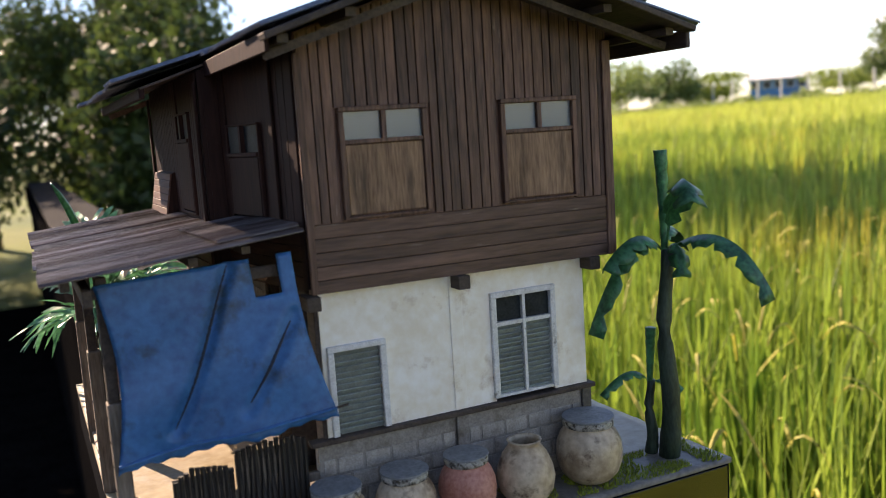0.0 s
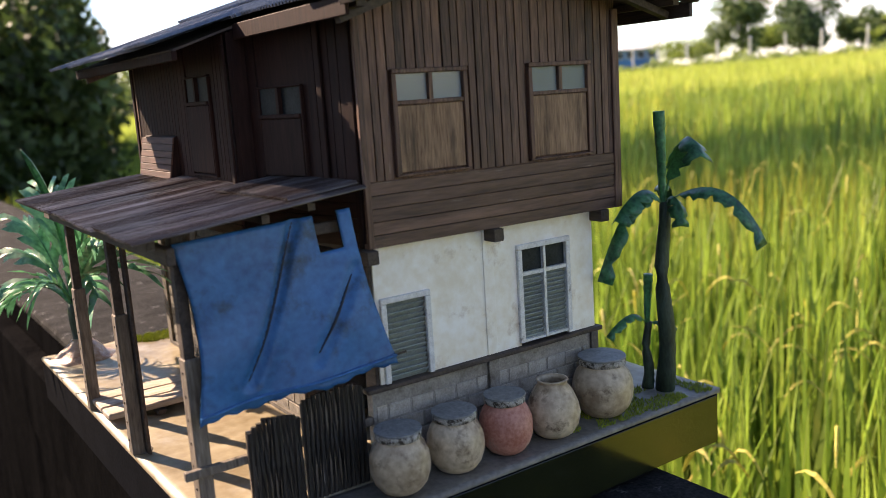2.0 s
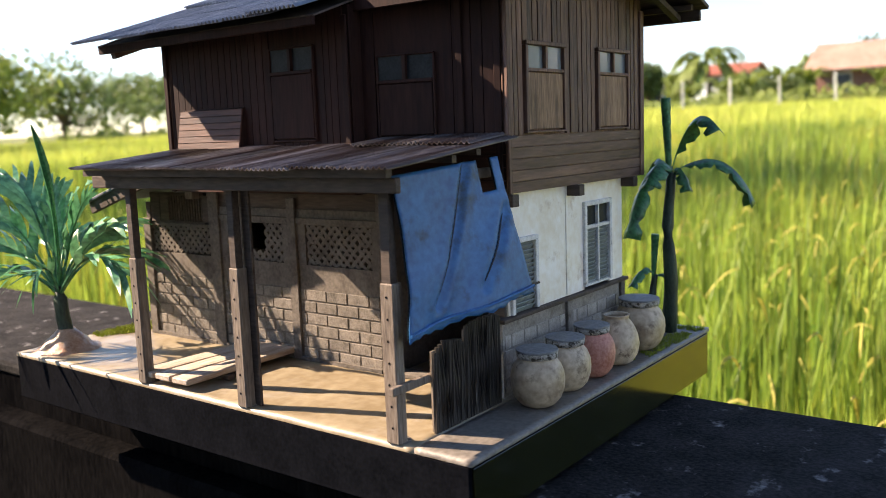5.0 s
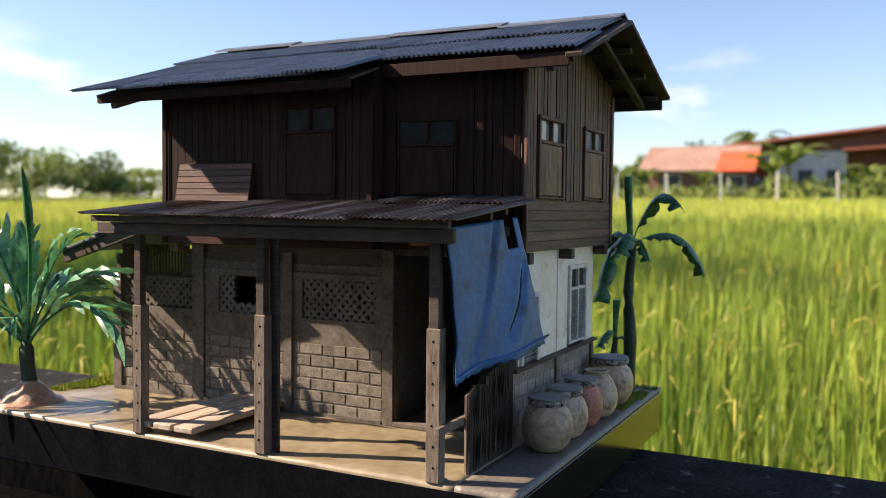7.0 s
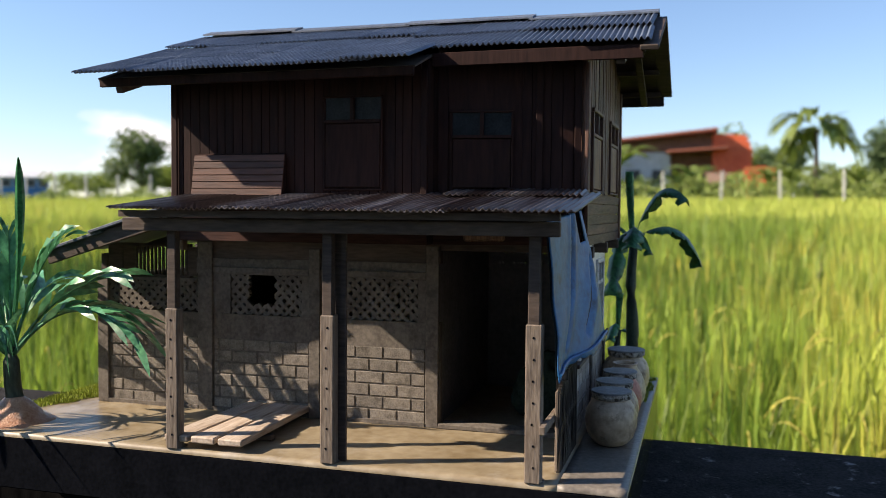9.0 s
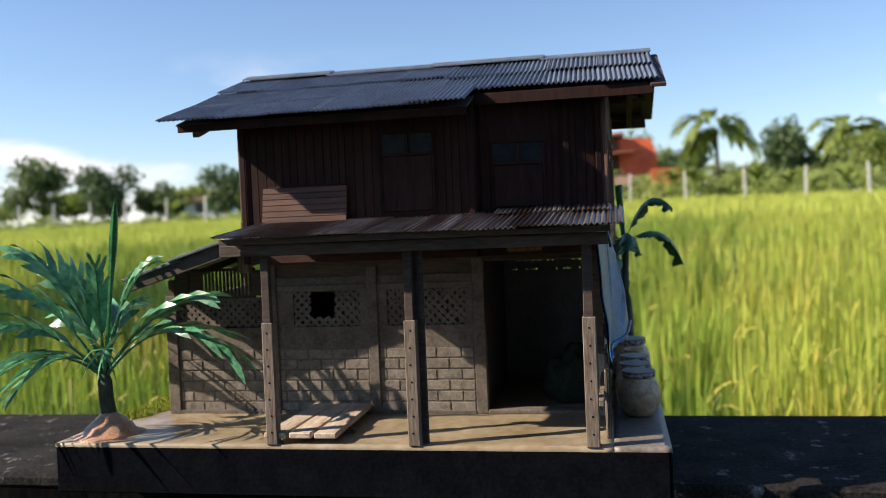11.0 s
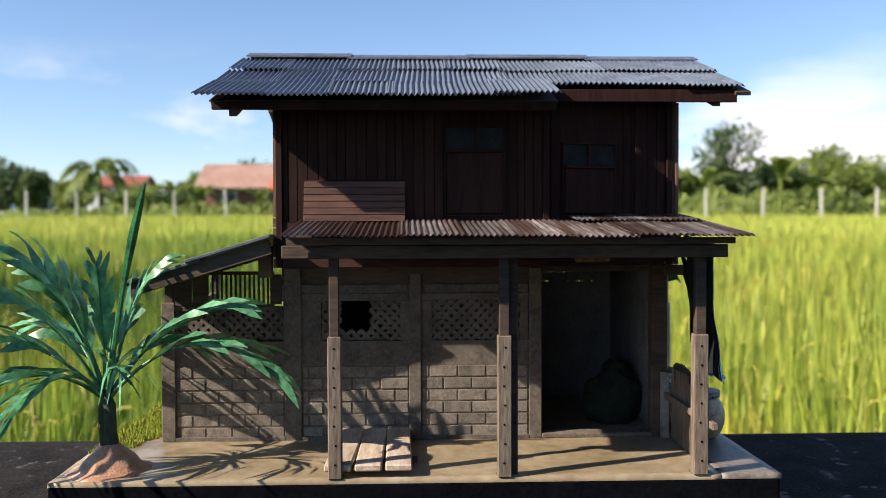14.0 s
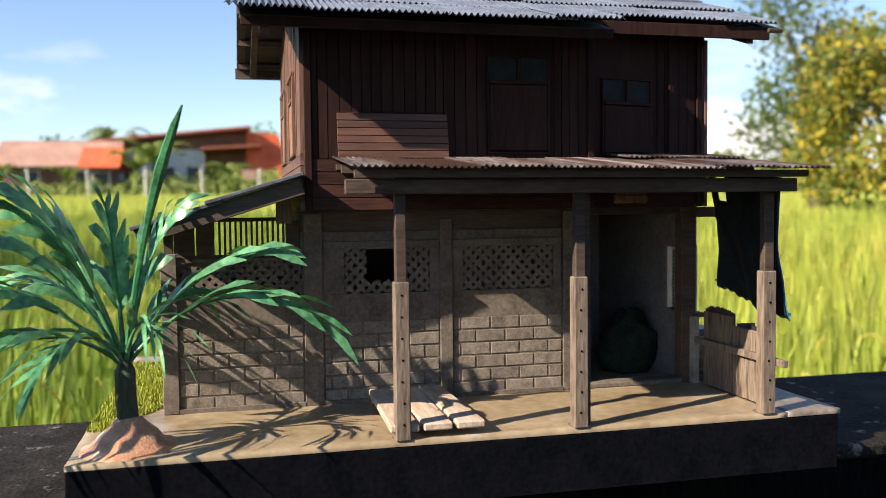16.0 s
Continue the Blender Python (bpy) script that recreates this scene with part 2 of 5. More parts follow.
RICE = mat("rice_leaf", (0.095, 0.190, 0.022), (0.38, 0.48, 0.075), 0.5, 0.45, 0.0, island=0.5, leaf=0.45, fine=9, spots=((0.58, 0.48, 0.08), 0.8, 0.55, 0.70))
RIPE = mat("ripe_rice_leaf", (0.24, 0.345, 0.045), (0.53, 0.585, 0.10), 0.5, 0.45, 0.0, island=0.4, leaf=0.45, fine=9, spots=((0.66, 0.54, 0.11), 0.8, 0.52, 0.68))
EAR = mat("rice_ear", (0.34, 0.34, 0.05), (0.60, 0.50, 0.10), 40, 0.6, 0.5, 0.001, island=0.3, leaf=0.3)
# Far rice: the brightening with distance is put into a paler colour.
RICE_FAR = mat("brightened_far_rice", (0.38, 0.46, 0.07), (0.58, 0.64, 0.13), 0.16, 0.7, 0.0, island=0.25, leaf=0.35, fine=8, spots=((0.54, 0.48, 0.11), 0.3, 0.52, 0.70))
GROUND = mat("field_ground", (0.06, 0.09, 0.010), (0.14, 0.17, 0.022), 0.3, 0.95, 0.5, 0.05, spots=((0.20, 0.19, 0.04), 0.12, 0.5, 0.7))
# TREE and TREE_DARK are lightened in place of distance haze.
TREE = mat("tree_leaf", (0.080, 0.130, 0.036), (0.185, 0.255, 0.080), 0.5, 0.55, 0.0, island=0.4, leaf=0.35)
TREE_LIGHT = mat("light_tree_leaf", (0.14, 0.20, 0.035), (0.27, 0.34, 0.075), 0.5, 0.55, 0.0, island=0.35, leaf=0.4)
TREE_DARK = mat("dark_tree_leaf", (0.055, 0.100, 0.040), (0.130, 0.195, 0.075), 0.5, 0.55, 0.0, island=0.4, leaf=0.3)
GARDEN = mat("garden_leaf", (0.030, 0.055, 0.014), (0.090, 0.135, 0.034), 0.9, 0.5, 0.0, island=0.5, leaf=0.35)
TREE_YELLOW = mat("yellow_blossom", (0.26, 0.22, 0.02), (0.46, 0.38, 0.04), 0.5, 0.6, 0.0, island=0.35, leaf=0.3)
BARK = mat("bark", (0.06, 0.045, 0.03), (0.15, 0.12, 0.09), 6, 0.9, 0.6, 0.02)
RED_ROOF = mat("orange_red_roof", (0.26, 0.072, 0.042), (0.40, 0.13, 0.075), 0.6, 0.6, 0.2, 0.01)
BROWN_ROOF = mat("faded_brown_roof", (0.32, 0.17, 0.12), (0.46, 0.30, 0.23), 0.6, 0.7, 0.2, 0.01)
ORANGE = mat("orange_red_paint", (0.62, 0.095, 0.035), (0.78, 0.16, 0.065), 0.6, 0.6, 0.1, 0.01)
BROWN_WALL = mat("brown_brick_wall", (0.15, 0.075, 0.055), (0.26, 0.14, 0.105), 0.8, 0.85, 0.2, 0.01)
PALE_WALL = mat("pale_house_wall", (0.52, 0.53, 0.54), (0.74, 0.75, 0.76), 0.5, 0.8, 0.1, 0.01)
BLUE_WALL = mat("blue_shed_wall", (0.035, 0.16, 0.38), (0.06, 0.24, 0.50), 0.3, 0.6, 0.1, 0.01)
PALE_POST = mat("white_concrete_post", (0.46, 0.45, 0.41), (0.66, 0.65, 0.60), 3, 0.85, 0.2, 0.01)
# Yard soil, near black because the shade lies in its colour.
SHADED_YARD = mat("shaded_soil", (0.003, 0.0028, 0.0026), (0.009, 0.008, 0.007), 6, 1.0, 0.3, 0.01, spec=0.0)
# Pale colour of the unseen wall and roof, for fill light on the front.
FILL_WALL = mat("pale_fill_wall", (0.42, 0.39, 0.35), (0.60, 0.57, 0.52), 5, 0.8, 0.3, 0.005)
DARK_BOARD = mat("dark_inner_board", (0.095, 0.098, 0.102), (0.185, 0.185, 0.188), 60, 0.8, 0.3, 0.0004)
# Brighter copy of the inner board; bounced light indoors is put into it.
LIT_INNER = mat("brightened_inner_wall", (0.15, 0.16, 0.172), (0.26, 0.268, 0.278), 50, 0.85, 0.3, 0.0004)
CLOTH = mat("dark_green_cloth", (0.010, 0.018, 0.015), (0.028, 0.042, 0.032), 90, 0.9, 0.5, 0.0006, spec=0.1)
# Blackish green that stands for shade on the tarpaulin's inner side.
TARP_SHADE = mat("tarp_shade", (0.006, 0.011, 0.014), (0.018, 0.028, 0.032), 50, 0.75, 0.4, 0.0006, spec=0.15)
DARK_IN = mat("dark_window", (0.02, 0.025, 0.03), (0.05, 0.055, 0.06), 1, 0.3, 0.0)

# ---- building helpers ----


def thing(name, label, category, at=(0, 0, 0), group="", kind="", turn=0):
    ob = new(name)
    ob.empty_display_size = 0.01
    ob.matrix_basis = pose(*at, 0, 0, turn)
    return tagged(ob, label, category, group, kind)


def mesh_of(bm, name, smooth=False):
    me = bpy.data.meshes.new(name)
    bmesh.ops.recalc_face_normals(bm, faces=bm.faces)
    bm.to_mesh(me)
    bm.free()
    if smooth:
        me.shade_smooth()
    return me


def part(name, bm, material, parent=None, label="", smooth=False):
    me = mesh_of(bm, name, smooth)
    me.materials.append(material)
    ob = new(name, me)
    ob.parent = parent
    if label:
        ob["label"] = label
    return ob


def piece(name, me, parent, at, turn=(0, 0, 0)):
    ob = new(name, me)
    ob.parent = parent
    ob.matrix_basis = pose(*at, *turn)
    return ob


def box(bm, lo, hi, bevel=0.0, m=None, jitter=0.0):
    """A box from corner to corner, optionally with bevelled edges, moved by m."""
    vs = []
    for z in (lo[2], hi[2]):
        for x, y in ((lo[0], lo[1]), (hi[0], lo[1]), (hi[0], hi[1]), (lo[0], hi[1])):
            v = Vector((x, y, z))
            if jitter:
                v += Vector([random.uniform(-jitter, jitter) for _ in range(3)])
            vs.append(bm.verts.new(v))
    fs = [bm.faces.new([vs[i] for i in f]) for f in ((3, 2, 1, 0), (4, 5, 6, 7), (0, 1, 5, 4), (1, 2, 6, 5), (2, 3, 7, 6), (3, 0, 4, 7))]
    if bevel:
        es = {e for f in fs for e in f.edges}
        got = bmesh.ops.bevel(bm, geom=list(es), offset=bevel, segments=1, affect="EDGES", profile=0.5)
        vs = list({v for f in got["faces"] for v in f.verts} | {v for v in vs if v.is_valid})
    if m is not None:
        for v in vs:
            v.co = m @ v.co
    return vs


def boxes(*list_of):
    bm = bmesh.new()
    for b in list_of:
        box(bm, *b)
    return bm


def bar(bm, a, b, w, h, bevel=0.0, up=(0, 0, 1)):
    """A square bar from a to b."""
    a, b = Vector(a), Vector(b)
    d = b - a
    zq = d.normalized()
    xq = Vector(up).cross(zq)
    if xq.length < 1e-5:
        xq = Vector((1, 0, 0))
    xq.normalize()
    yq = zq.cross(xq)
    m = Matrix((xq, yq, zq)).transposed().to_4x4()
    m.translation = a
    box(bm, (-w / 2, -h / 2, 0), (w / 2, h / 2, d.length), bevel, m)


def tube(bm, pts, radii, seg=8, cap=True):
    """A tapered tube along points."""
    rings = []
    for i, p in enumerate(pts):
        p = Vector(p)
        d = Vector(pts[min(i + 1, len(pts) - 1)]) - Vector(pts[max(i - 1, 0)])
        q = d.to_track_quat("Z", "Y")
        rings.append([bm.verts.new(p + q @ Vector((radii[i] * math.cos(a), radii[i] * math.sin(a), 0)))
                      for a in (2 * math.pi * k / seg for k in range(seg))])
    for r, s in zip(rings, rings[1:]):
        for k in range(seg):
            bm.faces.new((r[k], r[(k + 1) % seg], s[(k + 1) % seg], s[k]))
    if cap:
        bm.faces.new(rings[0][::-1])
        bm.faces.new(rings[-1])


def lathe(bm, prof, seg=28, wob=0.0):
    rings = []
    for r, z in prof:
        rings.append([bm.verts.new((r * (1 + wob * math.sin(3 * a + z * 90)) * math.cos(a), r * (1 + wob * math.cos(2 * a)) * math.sin(a), z))
                      for a in (2 * math.pi * k / seg for k in range(seg))])
    for r, s in zip(rings, rings[1:]):
        for k in range(seg):
            bm.faces.new((r[k], r[(k + 1) % seg], s[(k + 1) % seg], s[k]))
    bm.faces.new(rings[0][::-1])
    bm.faces.new(rings[-1])


def cloud(name, verts, faces, material, parent=None, label="", kind=""):
    me = bpy.data.meshes.new(name)
    me.from_pydata(verts, [], faces)
    me.materials.append(material)
    ob = new(name, me)
    ob.parent = parent
    return tagged(ob, label, "", "", kind)


# ---- ground, wall and base ----


RISE = 0.029          # the field climbs gently away from the wall


def ground_z(x, y):
    return -1.05 + RISE * max(x, 0)


def make_ground():
    bm = bmesh.new()
    xs = [-400, -60, -12, -3, 0, 3, 12, 40, 90, 200, 700]
    ys = [-700, -200, -60, -15, 0, 15, 60, 200, 700]
    g = [[bm.verts.new((x, y, ground_z(min(x, 90), y))) for y in ys] for x in xs]
    for i in range(len(xs) - 1):
        for j in range(len(ys) - 1):
            bm.faces.new((g[i][j], g[i + 1][j], g[i + 1][j + 1], g[i][j + 1]))
    tagged(part("ground", bm, GROUND), "damp green field ground under the rice", "ground", kind="structure")
    # The yard floor's darkness is painted shade.
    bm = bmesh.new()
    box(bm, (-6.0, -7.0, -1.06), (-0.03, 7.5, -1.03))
    tagged(part("yard_floor", bm, SHADED_YARD), "yard floor beside the wall, its shade put into the colour", "floor", kind="structure")
    # Unseen wall, added to close the yard and bounce light.
    bm = bmesh.new()
    box(bm, (-4.2, -6.0, -1.03), (-4.0, 1.0, 1.75))
    tagged(part("unseen_wall", bm, FILL_WALL), "unseen added wall behind the yard, pale for fill light", "wall", kind="structure")
    # Unseen roof, added to keep sky light off the house front.
    bm = bmesh.new()
    bar(bm, (-4.3, -2.5, 1.95), (-2.2, -2.5, 1.537), 7.0, 0.06, up=(0, 0, 1))
    tagged(part("porch_roof", bm, FILL_WALL), "unseen added roof over the yard that blocks sky light", "roof", kind="structure")
    # The wall body and ledge carry mould and painted shade.
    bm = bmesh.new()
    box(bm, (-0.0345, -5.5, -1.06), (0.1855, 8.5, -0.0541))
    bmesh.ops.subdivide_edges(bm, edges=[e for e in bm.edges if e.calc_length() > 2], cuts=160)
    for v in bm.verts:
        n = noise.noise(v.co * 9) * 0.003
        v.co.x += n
    w = tagged(part("boundary_wall", bm, SHADED_MOULD), "mouldy concrete garden wall carrying the diorama, darkened for its shade", "wall", kind="structure")
    bm = bmesh.new()
    box(bm, (-0.0365, -5.5, -0.054), (0.1875, 8.5, -0.042), 0.003)
    part("coping", bm, MOULD, w)
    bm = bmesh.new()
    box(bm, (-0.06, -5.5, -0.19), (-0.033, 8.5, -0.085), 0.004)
    part("wall_ledge", bm, SHADED_MOULD, w)


make_ground()
X0, X1, Y0, Y1 = -0.095, 0.238, -0.034, 0.414

base = thing("diorama_base", "black-edged diorama base with sandy ground, lying on the concrete wall", "model base", kind="structure")
part("board", boxes(((X0, Y0 + 0.0015, -0.037), (X1, Y1, -0.003), 0.0008)), BLACK, base, "black painted base board")
part("side_panel", boxes(((X0 + 0.002, Y0, -0.0365), (X1 - 0.003, Y0 + 0.0013, -0.004), 0.0003)), GLOSS_BLACK, base, "glossy near-black varnished side panel tinted with reflected olive")


def top_sheet(x0, x1, y0, y1, z, nx, ny, amp):
    bm = bmesh.new()
    g = [[bm.verts.new((x0 + (x1 - x0) * i / nx, y0 + (y1 - y0) * j / ny, z)) for j in range(ny + 1)] for i in range(nx + 1)]
    for r in g:
        for v in r:
            if amp:
                v.co.z += noise.noise(v.co * 45) * amp + noise.noise(v.co * 160) * amp * 0.4
    for i in range(nx):
        for j in range(ny):
            bm.faces.new((g[i][j], g[i + 1][j], g[i + 1][j + 1], g[i][j + 1]))
    edge = [e for e in bm.edges if e.is_boundary]
    low = bmesh.ops.extrude_edge_only(bm, edges=edge)
    for v in low["geom"]:
        if isinstance(v, bmesh.types.BMVert):
            v.co.z = z - 0.003
    return bm


part("sandy_floor", top_sheet(X0, X1, 0.003, Y1, 0.0, 50, 66, 0.0006), FLOOR, base, "wet sandy yard floor", True)
part("side_path", top_sheet(X0, X1, Y0, 0.003, 0.0002, 50, 8, 0.0004), PATH_GREY, base, "grey cement side path", True)


def tuft_patch(name, x0, x1, y0, y1, n, h, label, keep):
    vs, fs = [], []
    for _ in range(n):
        x, y = random.uniform(x0, x1), random.uniform(y0, y1)
        if not keep(x, y):
            continue
        a, b = random.uniform(0, 6.28), random.uniform(0, 6.28)
        w, hh, le = 0.0005, h * random.uniform(0.4, 1), random.uniform(0, 0.0015)
        i = len(vs)
        vs += [(x - w * math.cos(a), y - w * math.sin(a), 0), (x + w * math.cos(a), y + w * math.sin(a), 0), (x + le * math.cos(b), y + le * math.sin(b), hh)]
        fs.append((i, i + 1, i + 2))
    tagged(cloud(name, vs, fs, MOSS, None, label, "stuff"), category="moss")


tuft_patch("moss_strip", -0.03, 0.20, 0.376, Y1, 9000, 0.004, "low green moss along the yard edge",
           lambda x, y: y > 0.378 + 0.02 * max(0, (0.02 - x) / 0.05) + 0.004 * noise.noise((x * 60, 0, 0)))
tuft_patch("moss_patch", 0.10, 0.236, Y0 + 0.001, 0.004, 5000, 0.003, "olive moss round the jars and banana plant",
           lambda x, y: noise.noise((x * 55, y * 55, 3)) + (0.35 if 0.15 < x < 0.20 else -0.1) - (0.3 if y < -0.030 else 0) > 0.02)

# ---- the house: shell ----
house = thing("model_house", "two-storey weathered miniature house with dark wooden upper floor", "model house")

BRICKS = {}


def brick_mesh(l, h, d, material):
    key = (round(l, 4), round(h, 4), material.name)
    if key not in BRICKS:
        bm = bmesh.new()
        vs = box(bm, (-d, -l / 2, -h / 2), (0.0006, l / 2, h / 2))
        for v in vs:
            if v.co.x < -d / 2:
                v.co.y *= 1 - 0.0009 / l
                v.co.z *= 1 - 0.0009 / h
        me = mesh_of(bm, "brick")
        me.materials.append(material)
        BRICKS[key] = me
    return BRICKS[key]


LATER = []          # brickwork, laid at the end


def courses(parent, axis, face, a0, a1, z0, n, ch, bl, material):
    LATER.append((parent, axis, face, a0, a1, z0, n, ch, bl, material))


def lay(parent, axis, face, a0, a1, z0, n, ch, bl, material):
    for r in range(n):
        a = a0 - (bl / 2 if r % 2 else 0)
        while a < a1 - 0.001:
            b0, b1 = max(a, a0), min(a + bl, a1)
            a += bl
            if b1 - b0 < 0.0025:
                continue
            me = brick_mesh(b1 - b0 - 0.0008, ch - 0.0008, 0.0006, material)
            out = random.uniform(-0.00025, 0.00025)
            if axis == "x":
                piece("brick", me, parent, (face + out, (b0 + b1) / 2, z0 + ch * (r + 0.5)))
            else:
                piece("brick", me, parent, ((b0 + b1) / 2, face + out, z0 + ch * (r + 0.5)), (0, 0, 90))


FX = 0.006          # face of the lower front wall
lower = part("lower_front_wall", boxes(((FX, 0.100, 0.0), (FX + 0.006, 0.372, 0.0715))), CEMENT, house, "brown cement lower wall")
for nm, lo, hi in (("wall_head", (FX, 0.110, 0.1005), (FX + 0.006, 0.288, 0.112)), ("wall_pier", (FX, 0.110, 0.0716), (FX + 0.006, 0.116, 0.1004)),
                   ("wall_pier", (FX, 0.180, 0.0716), (FX + 0.006, 0.203, 0.1004)), ("wall_pier", (FX, 0.260, 0.0716), (FX + 0.006, 0.287, 0.1004)),
                   ("wall_cap", (FX, 0.2881, 0.0941), (FX + 0.006, 0.372, 0.0965)), ("wall_pier", (FX, 0.365, 0.0716), (FX + 0.006, 0.372, 0.0940)),
                   ("upper_band", (FX + 0.001, 0.100, 0.1121), (FX + 0.006, 0.288, 0.1255))):
    part(nm, boxes((lo, hi)), CEMENT if nm != "upper_band" else BEAM, house)
for y0, y1, h in ((0.1005, 0.1095, 0.124), (0.188, 0.1965, 0.120), (0.274, 0.286, 0.124), (0.364, 0.3735, 0.100)):
    part("pilaster", boxes(((FX - 0.0022, y0, 0.0), (FX - 0.0002, y1, h), 0.0004)), CEMENT, house)
part("sill_band", boxes(((FX - 0.0016, 0.1096, 0.1015), (FX - 0.0002, 0.1879, 0.106), 0.0004), ((FX - 0.0016, 0.1966, 0.1015), (FX - 0.0002, 0.2739, 0.106), 0.0004)), CEMENT, house)
part("plinth", boxes(((FX - 0.0026, 0.110, 0.0), (FX - 0.0003, 0.188, 0.0028)), ((FX - 0.0026, 0.1966, 0.0), (FX - 0.0003, 0.2739, 0.0028)),
                     ((FX - 0.0026, 0.2862, 0.0), (FX - 0.0003, 0.3639, 0.0028))), CEMENT, house)
for a0, a1, bl in ((0.1100, 0.1878, 0.0206), (0.1968, 0.2738, 0.0206), (0.2864, 0.3638, 0.0188)):
    courses(lower, "x", FX, a0, a1, 0.0012, 6, 0.00875, bl, BRICK)


def vent(y0, y1, z0, z1, hole=None):
    """Pierced block: crossing diagonals with small gaps."""
    bm = bmesh.new()
    n = max(3, round((y1 - y0) / 0.0072))
    rows = max(2, round((z1 - z0) / 0.0072))
    cw, chh = (y1 - y0) / n, (z1 - z0) / rows
    x = FX + 0.003
    for i in range(n):
        for j in range(rows):
            a, b = y0 + i * cw, z0 + j * chh
            if hole and hole[0] + random.uniform(-0.003, 0.003) < a + cw / 2 < hole[1] + random.uniform(-0.003, 0.003) and b + chh / 2 > hole[2]:
                continue
            k = random.uniform(-0.0008, 0.0008)
            bar(bm, (x, a, b + k), (x, a + cw, b + chh + k), 0.0029, 0.0036, up=(1, 0, 0))
            bar(bm, (x, a, b + chh - k), (x, a + cw, b - k), 0.0029, 0.0034, up=(1, 0, 0))
    return bm


part("vent_block", vent(0.203, 0.260, 0.0716, 0.1004, (0.222, 0.248, 0.076)), CEMENT, house, "broken pierced cement vent block")
part("vent_block", vent(0.116, 0.180, 0.0716, 0.1004), CEMENT, house, "pierced cement vent block")
part("vent_block", vent(0.287, 0.365, 0.0730, 0.0939), CEMENT, house, "pierced cement vent block")

# doorway and its posts
part("door_post", boxes(((FX - 0.002, 0.0084, 0.0), (FX + 0.008, 0.020, 0.126), 0.0005)), BEAM, house)
part("threshold", boxes(((FX - 0.003, 0.0202, 0.0), (FX + 0.010, 0.1003, 0.0035), 0.0006)), CEMENT, house)
part("door_head", boxes(((FX, 0.0202, 0.121), (FX + 0.006, 0.1003, 0.130), 0.0004)), BEAM, house)
part("inner_wall", boxes(((0.0125, 0.1035, 0.0), (0.1595, 0.106, 0.126))), DARK_BOARD, house)
for lo, hi in (((0.0125, 0.0132, 0.0), (0.1595, 0.0148, 0.0500)), ((0.0380, 0.0132, 0.0502), (0.1595, 0.0148, 0.1255)), ((0.0125, 0.0132, 0.0965), (0.0378, 0.0148, 0.1255))):
    part("inner_lining", boxes((lo, hi)), DARK_BOARD, house)
random.seed(14)
back = [((0.160, 0.014, 0.0), (0.166, 0.288, 0.104)), ((0.160, 0.014, 0.1056), (0.166, 0.288, 0.1125)), ((0.160, 0.014, 0.1139), (0.166, 0.288, 0.126))]
for z0, z1, n in ((0.104, 0.1056, 15), (0.1125, 0.1139, 17)):
    holes = sorted(random.uniform(0.022, 0.098) for _ in range(n))
    y = 0.014
    for h in holes:
        if h > y:
            back.append(((0.160, y, z0), (0.166, h, z1)))
        y = h + random.uniform(0.0007, 0.0016)
    back.append(((0.160, y, z0), (0.166, 0.288, z1)))
part("lower_back_wall", boxes(*back), LIT_INNER, house, "grey back wall with small holes, brightened for bounced light")
part("party_wall", boxes(((0.0125, 0.2835, 0.0), (0.1595, 0.2880, 0.126))), CEMENT, house)
part("floor_slab", boxes(((0.002, 0.003, 0.1262), (0.182, 0.290, 0.1285))), WOOD_H, house)

sign = thing("door_plate", "small pale brown rounded plate over the doorway", "plate", at=(-0.0088, 0.066, 0.1317), turn=11)
bm = bmesh.new()
box(bm, (-0.0018, -0.0135, -0.0036), (0.0, 0.0135, 0.0036), 0.0016)
part("plate_body", bm, SHUTTER, sign)
heap = thing("cloth_heap", "dark green cloth heap on the floor inside the doorway", "cloth", at=(0.058, 0.036, 0.0006))
bm = bmesh.new()
bmesh.ops.create_icosphere(bm, subdivisions=4, radius=1.0)
for v in bm.verts:
    k = 1 + 0.30 * noise.noise(v.co * 1.7) + 0.10 * noise.noise(v.co * 5)
    v.co = Vector((v.co.x * 0.016 * k, v.co.y * 0.021 * k, max(-0.0002, (v.co.z + 0.5) * 0.030 * k)))
part("cloth_body", bm, CLOTH, heap, "", True)

# white gable side, with real openings
GY = 0.007
for lo, hi in (((0.0062, GY, 0.0505), (0.011, GY + 0.006, 0.126)), ((0.011, GY, 0.097), (0.037, GY + 0.006, 0.126)),
               ((0.037, GY, 0.0505), (0.105, GY + 0.006, 0.126)), ((0.105, GY, 0.1115), (0.144, GY + 0.006, 0.126)),
               ((0.144, GY, 0.0505), (0.166, GY + 0.006, 0.126))):
    part("white_wall", boxes((lo, hi)), PLASTER, house, "stained white plaster wall")
gable_brick = part("block_base", boxes(((0.0005, GY + 0.001, 0.0), (0.166, GY + 0.0065, 0.0475))), GREY_MORTAR, house, "grey block base wall")
part("pilaster", boxes(((0.079, GY - 0.0012, 0.0), (0.0865, GY + 0.0008, 0.0475), 0.0003)), GREY_MORTAR, house)
part("pilaster", boxes(((0.079, GY - 0.0007, 0.0506), (0.0865, GY - 0.0001, 0.126), 0.0002)), PLASTER, house)
part("corner_post", boxes(((0.162, GY - 0.0012, 0.0), (0.168, GY + 0.0008, 0.0475), 0.0003)), CEMENT, house)
part("ledge", boxes(((-0.004, GY - 0.0035, 0.0477), (0.170, GY + 0.004, 0.0503), 0.0005)), BEAM, house, "dark wooden ledge")
courses(gable_brick, "y", GY + 0.001, 0.002, 0.0788, 0.002, 4, 0.0093, 0.0152, GREY_BRICK)
